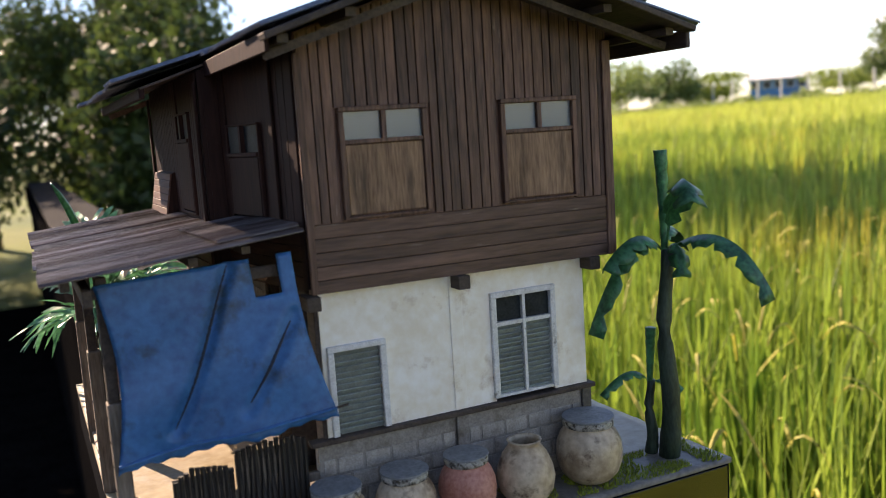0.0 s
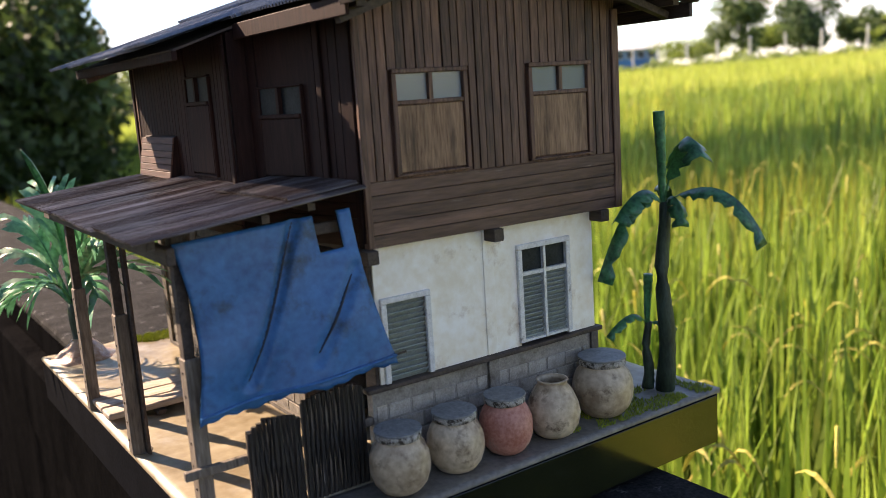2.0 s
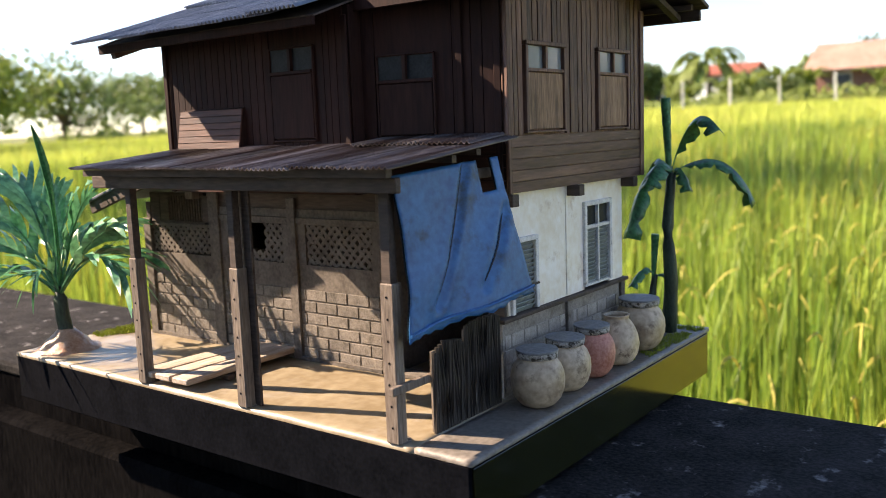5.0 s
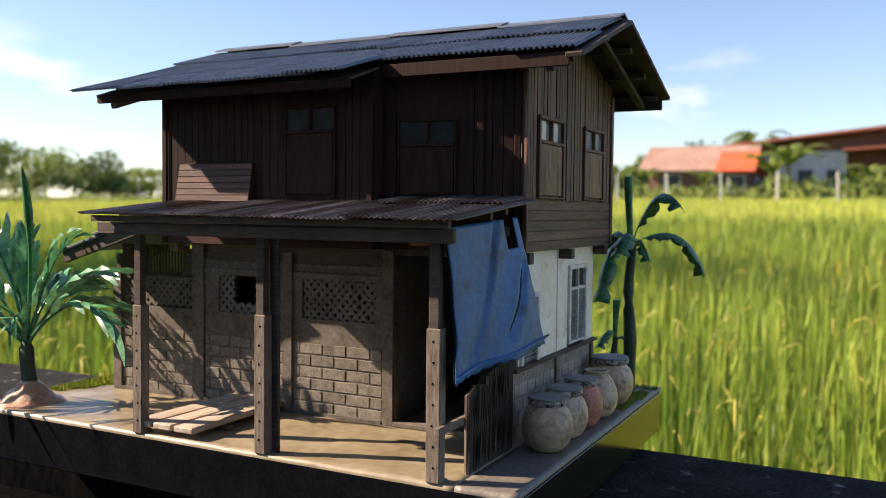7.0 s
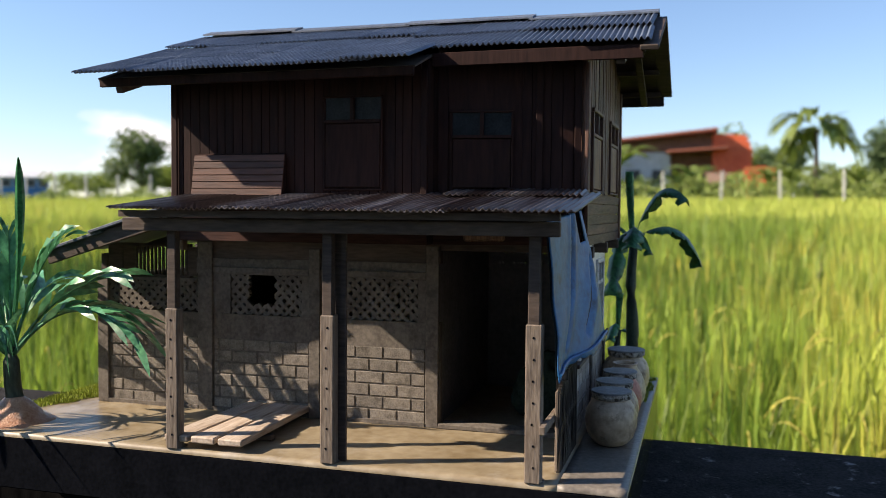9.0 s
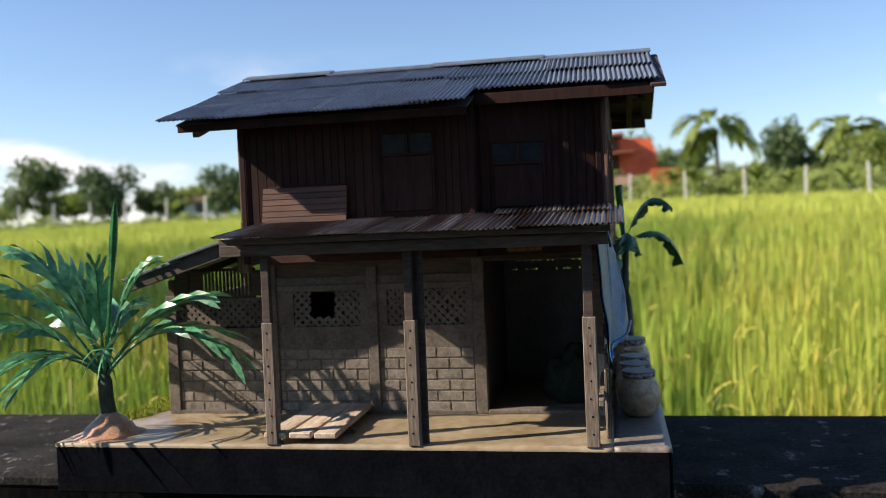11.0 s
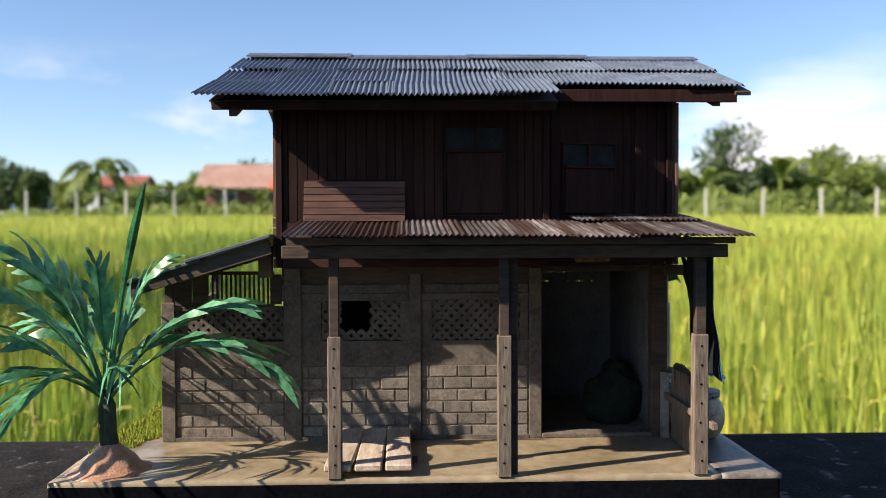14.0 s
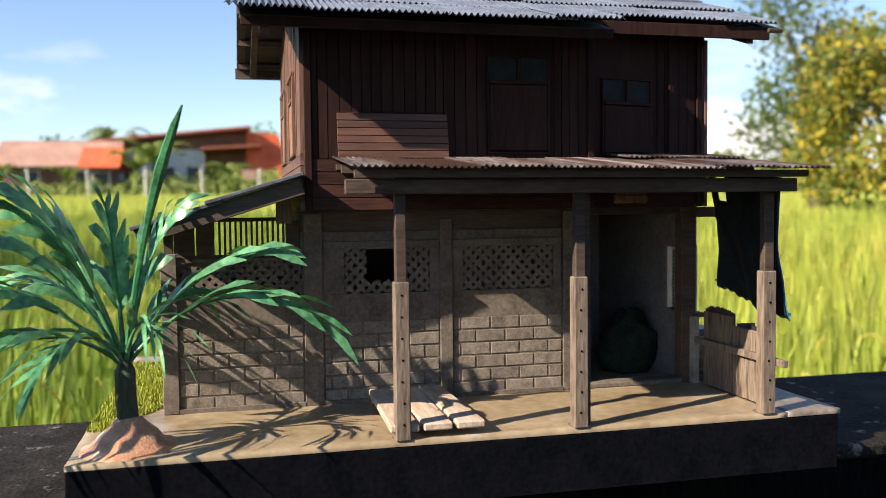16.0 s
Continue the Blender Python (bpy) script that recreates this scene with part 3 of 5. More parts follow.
courses(gable_brick, "y", GY + 0.001, 0.0867, 0.1618, 0.002, 4, 0.0093, 0.0152, GREY_BRICK)
for x in (0.0015, 0.084, 0.168):
    part("joist_end", boxes(((x - 0.0035, -0.0035, 0.1185), (x + 0.0035, 0.012, 0.1258), 0.0004)), BEAM, house, "dark joist end")


def lower_window(x0, x1, z0, z1, name, label, doubled):
    w = part(name, boxes(((x0 - 0.0035, GY - 0.0022, z1), (x1 + 0.0035, GY + 0.003, z1 + 0.0032), 0.0004),
                         ((x1, GY - 0.0022, z0), (x1 + 0.0035, GY + 0.003, z1 - 0.0001), 0.0004),
                         ((x0 - 0.0035, GY - 0.0022, z0), (x0, GY + 0.003, z1 - 0.0001), 0.0004)), FRAME, house, label)
    n = 15
    mid = (x0 + x1) / 2
    top = z1 - 0.016 if doubled else z1
    if doubled:
        part("mullion", boxes(((mid - 0.0009, GY - 0.0018, z0), (mid + 0.0009, GY + 0.002, z1)), ((x0, GY - 0.0015, top), (mid - 0.001, GY + 0.002, top + 0.0022)),
                              ((mid + 0.001, GY - 0.0015, top), (x1, GY + 0.002, top + 0.0022)), ((x0, GY - 0.0015, z0), (mid - 0.001, GY + 0.002, z0 + 0.0015)),
                              ((mid + 0.001, GY - 0.0015, z0), (x1, GY + 0.002, z0 + 0.0015))), FRAME, w)
        for a, b in ((x0, mid - 0.001), (mid + 0.001, x1)):
            p = part("pane", boxes(((a, GY + 0.0005, top + 0.0023), (b, GY + 0.0012, z1))), DARK_GLASS, w)
    spans = ((x0, mid - 0.001), (mid + 0.001, x1)) if doubled else ((x0, x1),)
    for a, b in spans:
        bm = bmesh.new()
        h = (top - z0) / n
        box(bm, (-(b - a) / 2, -h * 0.74, -0.0003), ((b - a) / 2, h * 0.74, 0.0003), 0, pose(0, 0, 0, -52))
        me = mesh_of(bm, "louvre")
        me.materials.append(LOUVRE)
        for i in range(n):
            piece("louvre", me, w, ((a + b) / 2, GY + 0.001, z0 + h * (i + 0.5)), (random.uniform(-5, 5), 0, random.uniform(-0.6, 0.6)))


lower_window(0.012, 0.037, 0.0506, 0.0945, "louvre_window", "grey louvred window in white frame", False)
lower_window(0.107, 0.142, 0.0525, 0.109, "casement_window", "tall double louvred window with glass lights", True)

# ---- upper floor ----
RX, RZ = 0.088, 0.285           # ridge
SL, SLB = 0.345, 0.30           # roof slope, front and back
RB = 0.211                      # back eave


def roof_z(x):
    return RZ - (SL * (RX - x) if x < RX else SLB * (x - RX))


PLANKS = {}


def plank(parent, material, at, w, h, turn=0, top_cut=0.0, d=0.0018):
    """One vertical board: w wide, h high from at; top_cut raises one top corner."""
    key = (round(w, 4), round(h, 4), round(top_cut, 4), material.name)
    if key not in PLANKS:
        bm = bmesh.new()
        vs = box(bm, (-w / 2, -d, 0), (w / 2, 0.0003, h))
        for v in vs:
            if v.co.y < 0:
                v.co.x *= 1 - 0.0004 / w
            if v.co.z > h / 2:
                v.co.z += top_cut * (v.co.x / w)
        me = mesh_of(bm, "plank")
        me.materials.append(material)
        PLANKS[key] = me
    return piece("plank", PLANKS[key], parent, at, (0, 0, turn))


gables = []
for y0, y1, xa in ((0.0014, 0.004, 0.004), (0.2842, 0.2868, -0.0245)):
    gb = bmesh.new()
    prof = [(xa, 0.126), (0.182, 0.126), (0.182, roof_z(0.182) - 0.003), (RX, RZ - 0.003), (xa, roof_z(xa) - 0.003)]
    a = [gb.verts.new((x, y0, z)) for x, z in prof]
    b = [gb.verts.new((x, y1, z)) for x, z in prof]
    gb.faces.new(a)
    gb.faces.new(b[::-1])
    for i in range(5):
        gb.faces.new((a[i], a[(i + 1) % 5], b[(i + 1) % 5], b[i]))
    gables.append(part("gable_wall", gb, WOOD, house, "dark weathered vertical boarding"))
FR, FL, YS = 0.0043, -0.0242, 0.0996      # faces of the recessed and the projecting half of the upper front, and where they meet
FI = -0.0135                              # where the crooked recessed half starts beside the projecting one
SKEW = Matrix.Translation((FI, YS, 0)) @ pose(0, 0, 0, 0, 0, 11.0) @ Matrix.Translation((-FR, -YS, 0))
TWIST = Matrix.Translation((0.120, 0, 0)) @ pose(0, 0, 0, 0, 0, -1.4) @ Matrix.Translation((-0.120, 0, 0))
gables[0].matrix_basis = TWIST
front_right = part("upper_front_wall", boxes(((FR, 0.0041, 0.126), (FR + 0.0025, YS, roof_z(FI) - 0.002))), RED_WOOD, house, "red-brown boarding of the recessed bay, darkened for its shade")
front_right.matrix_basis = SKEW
front_left = part("upper_front_wall", boxes(((FL, YS + 0.0001, 0.126), (FL + 0.0025, 0.2841, roof_z(FL) - 0.002))), RED_WOOD, house, "red-brown boarding of the projecting bay, darkened for its shade")
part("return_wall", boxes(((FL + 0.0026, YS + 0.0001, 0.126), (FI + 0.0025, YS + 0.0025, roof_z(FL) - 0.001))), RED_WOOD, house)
part("upper_back_wall", boxes(((0.179, 0.0041, 0.126), (0.1818, 0.2841, roof_z(0.182) - 0.002))), WOOD, house)
part("bay_floor", boxes(((FL + 0.0005, YS + 0.002, 0.1258), (0.0018, 0.2840, 0.1280))), BEAM, house)
bm = bmesh.new()
wa, wb = ([bm.verts.new((x, y, z)) for x, y in ((FI + 0.001, YS), (0.0018, YS), (0.0018, 0.030))] for z in (0.1256, 0.1276))
bm.faces.new(wa[::-1])
bm.faces.new(wb)
for q in range(3):
    bm.faces.new((wa[q], wa[(q + 1) % 3], wb[(q + 1) % 3], wb[q]))
part("bay_floor", bm, BEAM, house)
random.seed(5)
GW = ((0.025, 0.067), (0.115, 0.157))
for side, y, t in ((0, 0.0013, 0), (1, 0.2869, 180)):
    x = xs = (0.004, -0.0245)[side]
    while x < 0.1815:
        w = min(random.choice((0.0048, 0.0056, 0.0064, 0.0060)), 0.182 - x)
        if 0.182 - x - w < 0.003:
            w = 0.182 - x
        c = x + w / 2
        cut = SL * w if c < RX else -SLB * w
        cuts = [(0.1605, roof_z(c) - 0.004, cut if not side else -cut)]
        for a, b in GW:
            if a - 0.003 < c < b + 0.003:
                cuts = [(0.2165, roof_z(c) - 0.004, cut if not side else -cut)]
        for z0, z1, k in cuts:
            plank(gables[side], WOOD, (c, y + random.uniform(-0.0004, 0.0002), z0), round(w - 0.0004, 4), z1 - z0, t, k)
        x += w
    for i in range(5):
        h = 0.0345 / 5
        bm = bmesh.new()
        vs = box(bm, (0, 0, 0), (0.182 - xs, 0.0022, h - 0.0006))
        me = mesh_of(bm, "belt_plank")
        me.materials.append(WOOD_H)
        piece("belt_plank", me, gables[side], (xs, (y - 0.0022 if side == 0 else y), 0.126 + h * i))
for x, y, z1 in ((FR, 0.0065, 0.244), (FL, YS + 0.0022, 0.238), (FR, 0.031, 0.244), (FL, 0.2845, 0.238)):
    bt = part("batten", boxes(((x - 0.0030, y - 0.0022, 0.126 if y > 0.25 or y < 0.01 else 0.156), (x - 0.0014, y + 0.0022, z1), 0.0004)), RED_WOOD, house)
    if x == FR:
        bt.matrix_basis = SKEW
for xa, xb, zt in ((0.0022, 0.0058, 0.243), (0.178, 0.1835, 0.246)):
    part("corner_board", boxes(((xa, -0.0020, 0.126), (xb, 0.0006, zt), 0.0004)), WOOD, house).matrix_basis = TWIST
FW = ((0.049, 0.087, 0.197, 0.2115, FR), (0.1315, 0.1705, 0.207, 0.2215, FL))
for wall, face, y, ye in ((front_right, FR, 0.009, YS - 0.003), (front_left, FL, YS + 0.0045, 0.282)):
    while y < ye:
        w = random.choice((0.0052, 0.0062, 0.0072))
        w = min(w, ye - y)
        c = y + w / 2
        z1 = roof_z(face) - 0.003
        for a, b, q0, q1, fx in FW:
            if a - 0.004 < c < b + 0.004:
                z1 = 0.1605
        if w > 0.002:
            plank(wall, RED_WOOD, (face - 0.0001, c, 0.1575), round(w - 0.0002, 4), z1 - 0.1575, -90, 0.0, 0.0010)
        y += w
for wall, face, ya, yb in ((front_right, FR, 0.003, YS - 0.0005), (front_left, FL, YS + 0.0003, 0.2865)):
    for i in range(4):
        bm = bmesh.new()
        box(bm, (-0.0016, ya, 0), (-0.0001, yb, 0.0072))
        me = mesh_of(bm, "belt_plank")
        me.materials.append(SHADED_BELT)
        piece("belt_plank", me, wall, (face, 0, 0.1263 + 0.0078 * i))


def upper_window(a, b, z0, z1, zb, front, label, face=0.0, turned=False):
    """Two small lights over a boarded shutter. a, b run along the wall."""
    m = Matrix.Translation((0, face, 0)) if not front else Matrix(((0, 1, 0, face), (1, 0, 0, 0), (0, 0, 1, 0), (0, 0, 0, 1)))

    if turned:
        m = Matrix(((-1, 0, 0, a + b), (0, -1, 0, face), (0, 0, 1, 0), (0, 0, 0, 1)))

    def bx(*bs):
        bm = bmesh.new()
        for lo, hi, *r in bs:
            box(bm, lo, hi, r[0] if r else 0, m)
        return bm
    mid = (a + b) / 2
    e, q = (0.0028, 0.0036) if not front else (0.0013, 0.0022)
    wood = WOOD if not front else RED_WOOD
    w = part("window", bx(((a - e, -q - 0.0004, z1), (b + e, 0.0, z1 + e * 0.9), 0.0004), ((a - e, -q, zb), (a, 0.0, z1 - 0.0001), 0.0003),
                          ((b, -q, zb), (b + e, 0.0, z1 - 0.0001), 0.0003), ((a + 0.0001, -0.0034, z0 - 0.0022), (b - 0.0001, 0.0, z0), 0.0003),
                          ((mid - 0.0012, -0.0034, z0 + 0.0001), (mid + 0.0012, 0.0, z1 - 0.0001))), wood, house, label)
    for p, r in ((a, mid - 0.0013), (mid + 0.0013, b)):
        part("pane", bx(((p, -0.0010, z0), (r, -0.0004, z1))), DARK_GLASS if front else GLASS, w, "dusty glass pane")
    part("shutter", bx(((a + 0.0004, -0.0024, zb + 0.001), (b - 0.0004, -0.0001, z0 - 0.0025), 0.0003)), SHUTTER if not front else RED_WOOD, w, "worn brown shutter board")
    part("sill", bx(((a - e, -q, zb - 0.0012), (b + e, 0.0, zb), 0.0003)), wood, w)
    return w


for a, b in GW:
    upper_window(a, b, 0.2005, 0.2142, 0.1625, False, "two glass lights over a worn board shutter", 0.0012).matrix_basis = TWIST
    upper_window(a, b, 0.2005, 0.2142, 0.1625, False, "two glass lights over a worn board shutter", 0.2870, True)
for a, b, z0, z1, fx in FW:
    uw = upper_window(a, b, z0, z1, 0.162, True, "two small glass lights over a red-brown shutter darkened for shade", fx - 0.0001)
    if fx == FR:
        uw.matrix_basis = SKEW

# sloping boarded hood on the upper front wall
bm = bmesh.new()
hp = [(FL - 0.0003, 0.1575), (-0.0325, 0.1575), (-0.0275, 0.1850), (FL - 0.0003, 0.1862)]
ra, rb = ([bm.verts.new((x, y, z)) for x, z in hp] for y in (0.1995, 0.2665))
bm.faces.new(ra)
bm.faces.new(rb[::-1])
for q in range(4):
    bm.faces.new((ra[q], ra[(q + 1) % 4], rb[(q + 1) % 4], rb[q]))
hood = part("boarded_hood", bm, RED_WOOD, house, "red-brown boarded window hood")
for i in range(6):
    t0, t1 = i / 6, (i + 1) / 6 - 0.012
    bm = bmesh.new()
    bar(bm, (-0.0331 + 0.005 * t0, 0.233, 0.1575 + 0.0275 * t0), (-0.0331 + 0.005 * t1, 0.233, 0.1575 + 0.0275 * t1), 0.0685, 0.0012, 0.0002, up=(1, 0, 0))
    part("board", bm, RED_WOOD_H, hood)

# ---- main roof ----


def sheet_mesh(width, length, pitch, amp, material, name):
    """A corrugated sheet: waves across y, running down x from 0."""
    bm = bmesh.new()
    n = int(width / pitch * 6)
    rows = []
    for xx in (0.0, length):
        for dz in (0.0005, 0.0):
            rows.append([bm.verts.new((xx, width * k / n, amp * math.sin(2 * math.pi * k / 6) + dz)) for k in range(n + 1)])
    t0, b0, t1, b1 = rows
    for k in range(n):
        bm.faces.new((t0[k], t0[k + 1], t1[k + 1], t1[k]))
        bm.faces.new((b0[k + 1], b0[k], b1[k], b1[k + 1]))
        bm.faces.new((t1[k], t1[k + 1], b1[k + 1], b1[k]))
        bm.faces.new((t0[k + 1], t0[k], b0[k], b0[k + 1]))
    for k in (0, n):
        bm.faces.new((t0[k], t1[k], b1[k], b0[k]))
    me = mesh_of(bm, name)
    me.materials.append(material)
    return me


roof = part("roof", bmesh.new(), ROOF, house, "blue-grey corrugated sheet roof")
ANG, BANG = math.degrees(math.atan(SL)), math.atan(SLB)
RS = sheet_mesh(0.044, 0.060, 0.0037, 0.00095, ROOF, "roof_sheet")
random.seed(11)
for row in range(3):
    y = -0.037
    while y < 0.290:
        first = False
        if not (row == 2 and y < 0.080):
            first = row == 2 and y < 0.094          # the edge sheet of the long half overlaps the next one
            d = (0.0054, 0.0042, 0.0046)[row] + random.uniform(-0.0003, 0.0006) + (0.0016 if first else 0)
            sx = 0.004 + row * 0.0515 + random.uniform(-0.0028, 0.0028)
            x = RX - sx * math.cos(math.radians(ANG))
            z = RZ - sx * math.sin(math.radians(ANG)) + d
            ob = piece("roof_sheet", RS, roof, (x, y + 0.044, z))
            ob.matrix_basis = pose(x, y + random.uniform(-0.001, 0.001) + (0.0125 if first else 0), z) @ pose(0, 0, 0, 0, 0, 180) @ pose(0, -0.044, 0, 0, ANG - (0.9, 0.9, 2.0)[row] + random.uniform(-0.5, 0.5), random.uniform(-1.6, 1.6))
        y += 0.0404
for row in range(3):
    y = -0.037
    while y < 0.290:
        sx = 0.004 + row * 0.036
        x = RX + sx * math.cos(BANG)
        z = RZ - sx * math.sin(BANG) + (2 - row) * 0.0016 + 0.003
        piece("roof_sheet", RS, roof, (x, y, z), (0, math.degrees(BANG) - 1.5, 0))
        y += 0.0412
YR = 0.325
for y0, y1, k in ((-0.037, 0.055, 0.0), (0.052, 0.150, 0.0012), (0.147, 0.245, 0.0004), (0.242, YR, 0.0016)):
    bm = bmesh.new()
    prof = [(-0.013, -0.013 * SL), (0, 0), (0.013, -0.013 * SL), (0.013, -0.013 * SL - 0.0012), (0, -0.0014), (-0.013, -0.013 * SL - 0.0012)]
    ra, rb = ([bm.verts.new((RX + x, y, RZ + 0.0082 + k + z)) for x, z in prof] for y in (y0, y1))
    bm.faces.new(ra)
    bm.faces.new(rb[::-1])
    for q in range(6):
        bm.faces.new((ra[q], ra[(q + 1) % 6], rb[(q + 1) % 6], rb[q]))
    part("ridge_cap", bm, ROOF, roof)
for y, hh in ((-0.038, 0.011), (YR - 0.006, 0.007)):
    for end in (-0.056 if y > 0 else -0.022, RB):
        bm = bmesh.new()
        bar(bm, (RX, y + 0.001, RZ + 0.0010), (end, y + 0.001, roof_z(end) - 0.0010), 0.003, hh, 0.0004, up=(0, 1, 0))
        part("bargeboard", bm, BEAM, roof, "dark bargeboard")
# The fascias take the darkened front wood, to sink into the eave shade.
part("fascia", boxes(((-0.0200, -0.0335, roof_z(-0.018) - 0.0082), (-0.0180, 0.0990, roof_z(-0.018) + 0.0005), 0.0004)), RED_WOOD, roof, "red-brown fascia board")
part("fascia", boxes(((-0.0560, 0.0995, roof_z(-0.055) - 0.0060), (-0.0530, YR - 0.002, roof_z(-0.055) - 0.0005), 0.0004)), RED_WOOD, roof)
part("fascia", boxes(((RB - 0.0015, -0.036, roof_z(RB) - 0.010), (RB + 0.0015, YR, roof_z(RB) - 0.001), 0.0004)), BEAM, roof)
for x in (-0.012, 0.02, 0.06, 0.118, 0.16, 0.200):
    bm = bmesh.new()
    box(bm, (x - 0.0025, -0.034, roof_z(x) - 0.0065), (x + 0.0025, YR - 0.003, roof_z(x) - 0.0025))
    part("purlin", bm, BEAM, roof)
for y in (-0.020, 0.31):
    for s, end in ((-1, -0.017 if y < 0 else -0.052), (1, RB - 0.004)):
        bm = bmesh.new()
        bar(bm, (RX, y, RZ - 0.009), (end, y, roof_z(end) - 0.009), 0.004, 0.005, 0.0, up=(0, 1, 0))
        part("rafter", bm, BEAM, roof)
for end in (-0.0190, RB - 0.002):
    bm = bmesh.new()
    bar(bm, (RX, YR / 2 - 0.019, RZ - 0.0005), (end, YR / 2 - 0.019, roof_z(end) - 0.0005), YR + 0.03, 0.0012, 0.0, up=(0, 0, 1))
    part("roof_lining", bm, BEAM, roof)
# Lining added under the long eave to stop sun leaking through the gap.
bm = bmesh.new()
bar(bm, (-0.0191, 0.2115, roof_z(-0.0191) - 0.0005), (-0.055, 0.2115, roof_z(-0.055) - 0.0005), 0.226, 0.0012, 0.0, up=(0, 0, 1))
part("roof_lining", bm, BEAM, roof)

# ---- veranda ----
veranda = thing("veranda", "veranda of weathered posts under a rusty corrugated roof", "veranda")
VZ0, VZ1, VX = 0.1605, 0.1495, -0.112
VANG = math.degrees(math.atan((VZ0 - VZ1) / (-VX)))
vroof = part("veranda_roof", boxes(((-0.110, 0.001, VZ1 - 0.0065), (-0.106, 0.268, VZ1 - 0.0025))), BEAM, veranda, "rusty corrugated veranda roof on dark battens")
for lo, hi in (((-0.055, 0.001, 0.1475), (-0.051, 0.268, 0.1515)), ((-0.0300, 0.002, 0.1505), (-0.0260, 0.268, 0.1540))):
    part("batten", boxes((lo, hi)), BEAM, vroof)
VS = sheet_mesh(0.0395, 0.117, 0.0036, 0.0007, RUST, "roof_sheet")
random.seed(3)
for i in range(8):
    y = -0.0085 + i * 0.0342
    ob = piece("roof_sheet", VS, vroof, (0, 0, 0))
    ob.matrix_basis = pose(-0.0015 + random.uniform(-0.001, 0.0015), y, VZ0 + (0.0007 if i % 2 else 0.0) - 0.0008) @ pose(0, 0, 0, 0, 0, 180) @ pose(0, -0.0395, 0, 0, VANG + random.uniform(-0.25, 0.5), random.uniform(-0.8, 0.8))
VS2 = sheet_mesh(0.050, 0.040, 0.0036, 0.0007, RUST, "roof_sheet")
for y, x in ((0.035, -0.006), (0.0, -0.004)):
    ob = piece("roof_sheet", VS2, vroof, (0, 0, 0))
    ob.matrix_basis = pose(x, y, VZ0 + 0.0012) @ pose(0, 0, 0, 0, 0, 180) @ pose(0, -0.05, 0, 0, VANG, 2.5)


def veranda_post(y0, y1, shift, lean):
    bm = bmesh.new()
    box(bm, (-0.0960, y0, 0.0), (-0.0885, y1, 0.087), 0.0006)
    p = part("post", bm, POST, veranda, "weathered post with a row of nail holes")
    part("upper_post", boxes(((-0.0953 + shift, y0 + 0.0014, 0.0800), (-0.0900 + shift, y1 - 0.0010, 0.146), 0.0005)), BEAM, veranda, "dark upper post spliced on")
    if lean > 0.003:
        part("back_post", boxes(((-0.0883, y0 - lean, 0.0), (-0.0862, y0 + 0.0025, 0.146), 0.0004)), BEAM, veranda)
    bm = bmesh.new()
    tube(bm, [(0.0003, 0, 0), (-0.00012, 0, 0)], [0.0007, 0.0007], 8)
    me = mesh_of(bm, "nail_hole")
    me.materials.append(BLACK)
    for i in range(7):
        piece("nail_hole", me, p, (-0.0961, (y0 + y1) / 2 + random.uniform(-0.0006, 0.0006), 0.009 + i * 0.0118))
    bm = bmesh.new()
    lathe(bm, [(0.0058, -0.0004), (0.0056, 0.0006), (0.0045, 0.0010)], 14, 0.08)
    ob = part("mortar_foot", bm, CEMENT, p)
    ob.matrix_basis = pose(-0.0886, (y0 + y1) / 2, 0)


veranda_post(0.2372, 0.2456, 0.0, 0.0012)
veranda_post(0.1335, 0.1420, 0.0, 0.0046)
veranda_post(0.0120, 0.0210, 0.0, 0.0015)
part("front_beam", boxes(((-0.1015, 0.0022, 0.1345), (-0.0972, 0.272, 0.1425), 0.0005)), BEAM, veranda, "long dark front beam")
part("side_beam", boxes(((-0.097, 0.0098, 0.1365), (-0.004, 0.0128, 0.1425), 0.0005)), BEAM, veranda)
part("side_beam", boxes(((-0.097, 0.2385, 0.1428), (-0.004, 0.2435, 0.1478), 0.0005)), BEAM, veranda)
part("side_beam", boxes(((-0.097, 0.1335, 0.1428), (-0.004, 0.1385, 0.1478), 0.0005)), BEAM, veranda)
part("side_rail", boxes(((-0.103, 0.0085, 0.0290), (0.004, 0.0118, 0.0335), 0.0004)), POST, veranda, "grey wooden rail")

# black slatted fence panels between post and house
random.seed(8)
for x0, x1, h in ((-0.072, -0.043, 0.0505), (-0.042, -0.006, 0.0565)):
    f = thing("picket_fence", "black tarred slatted fence panel by the veranda", "fence", group="veranda fence panels")
    part("backing", boxes(((x0, 0.0066, 0.001), (x1, 0.0083, h - 0.004), 0.0003)), POST, f, "brown board backing")
    n = int((x1 - x0) / 0.0026)
    for i in range(n):
        bm = bmesh.new()
        x = x0 + (x1 - x0) * (i + 0.5) / n
        t = h - (0.006 if x0 < -0.06 else 0.002) * (abs(2 * (i + 0.5) / n - 1) ** 4) + random.uniform(-0.0010, 0.0006)
        tube(bm, [(x, 0.0062, 0.0003), (x + random.uniform(-0.0003, 0.0003), 0.0062, t / 2), (x, 0.0062, t)], [0.00145, 0.0015, 0.00135], 6)
        part("slat", bm, FENCE, f)

# three pale boards lying by the middle post
for i in range(3):
    b = thing("board", "pale weathered board on the yard floor", "board", at=(-0.044, 0.2385 - i * 0.0175, 0.0042), group="boards on the yard", turn=-2 + 1.5 * i)
    part("plank_body", boxes(((-0.050, -0.0082, 0), (0.050, 0.0082, 0.0042), 0.0008)), BOARD, b)
cross = thing("board_rest", "short dark batten under the pale boards", "batten", at=(-0.06, 0.215, 0.0007))
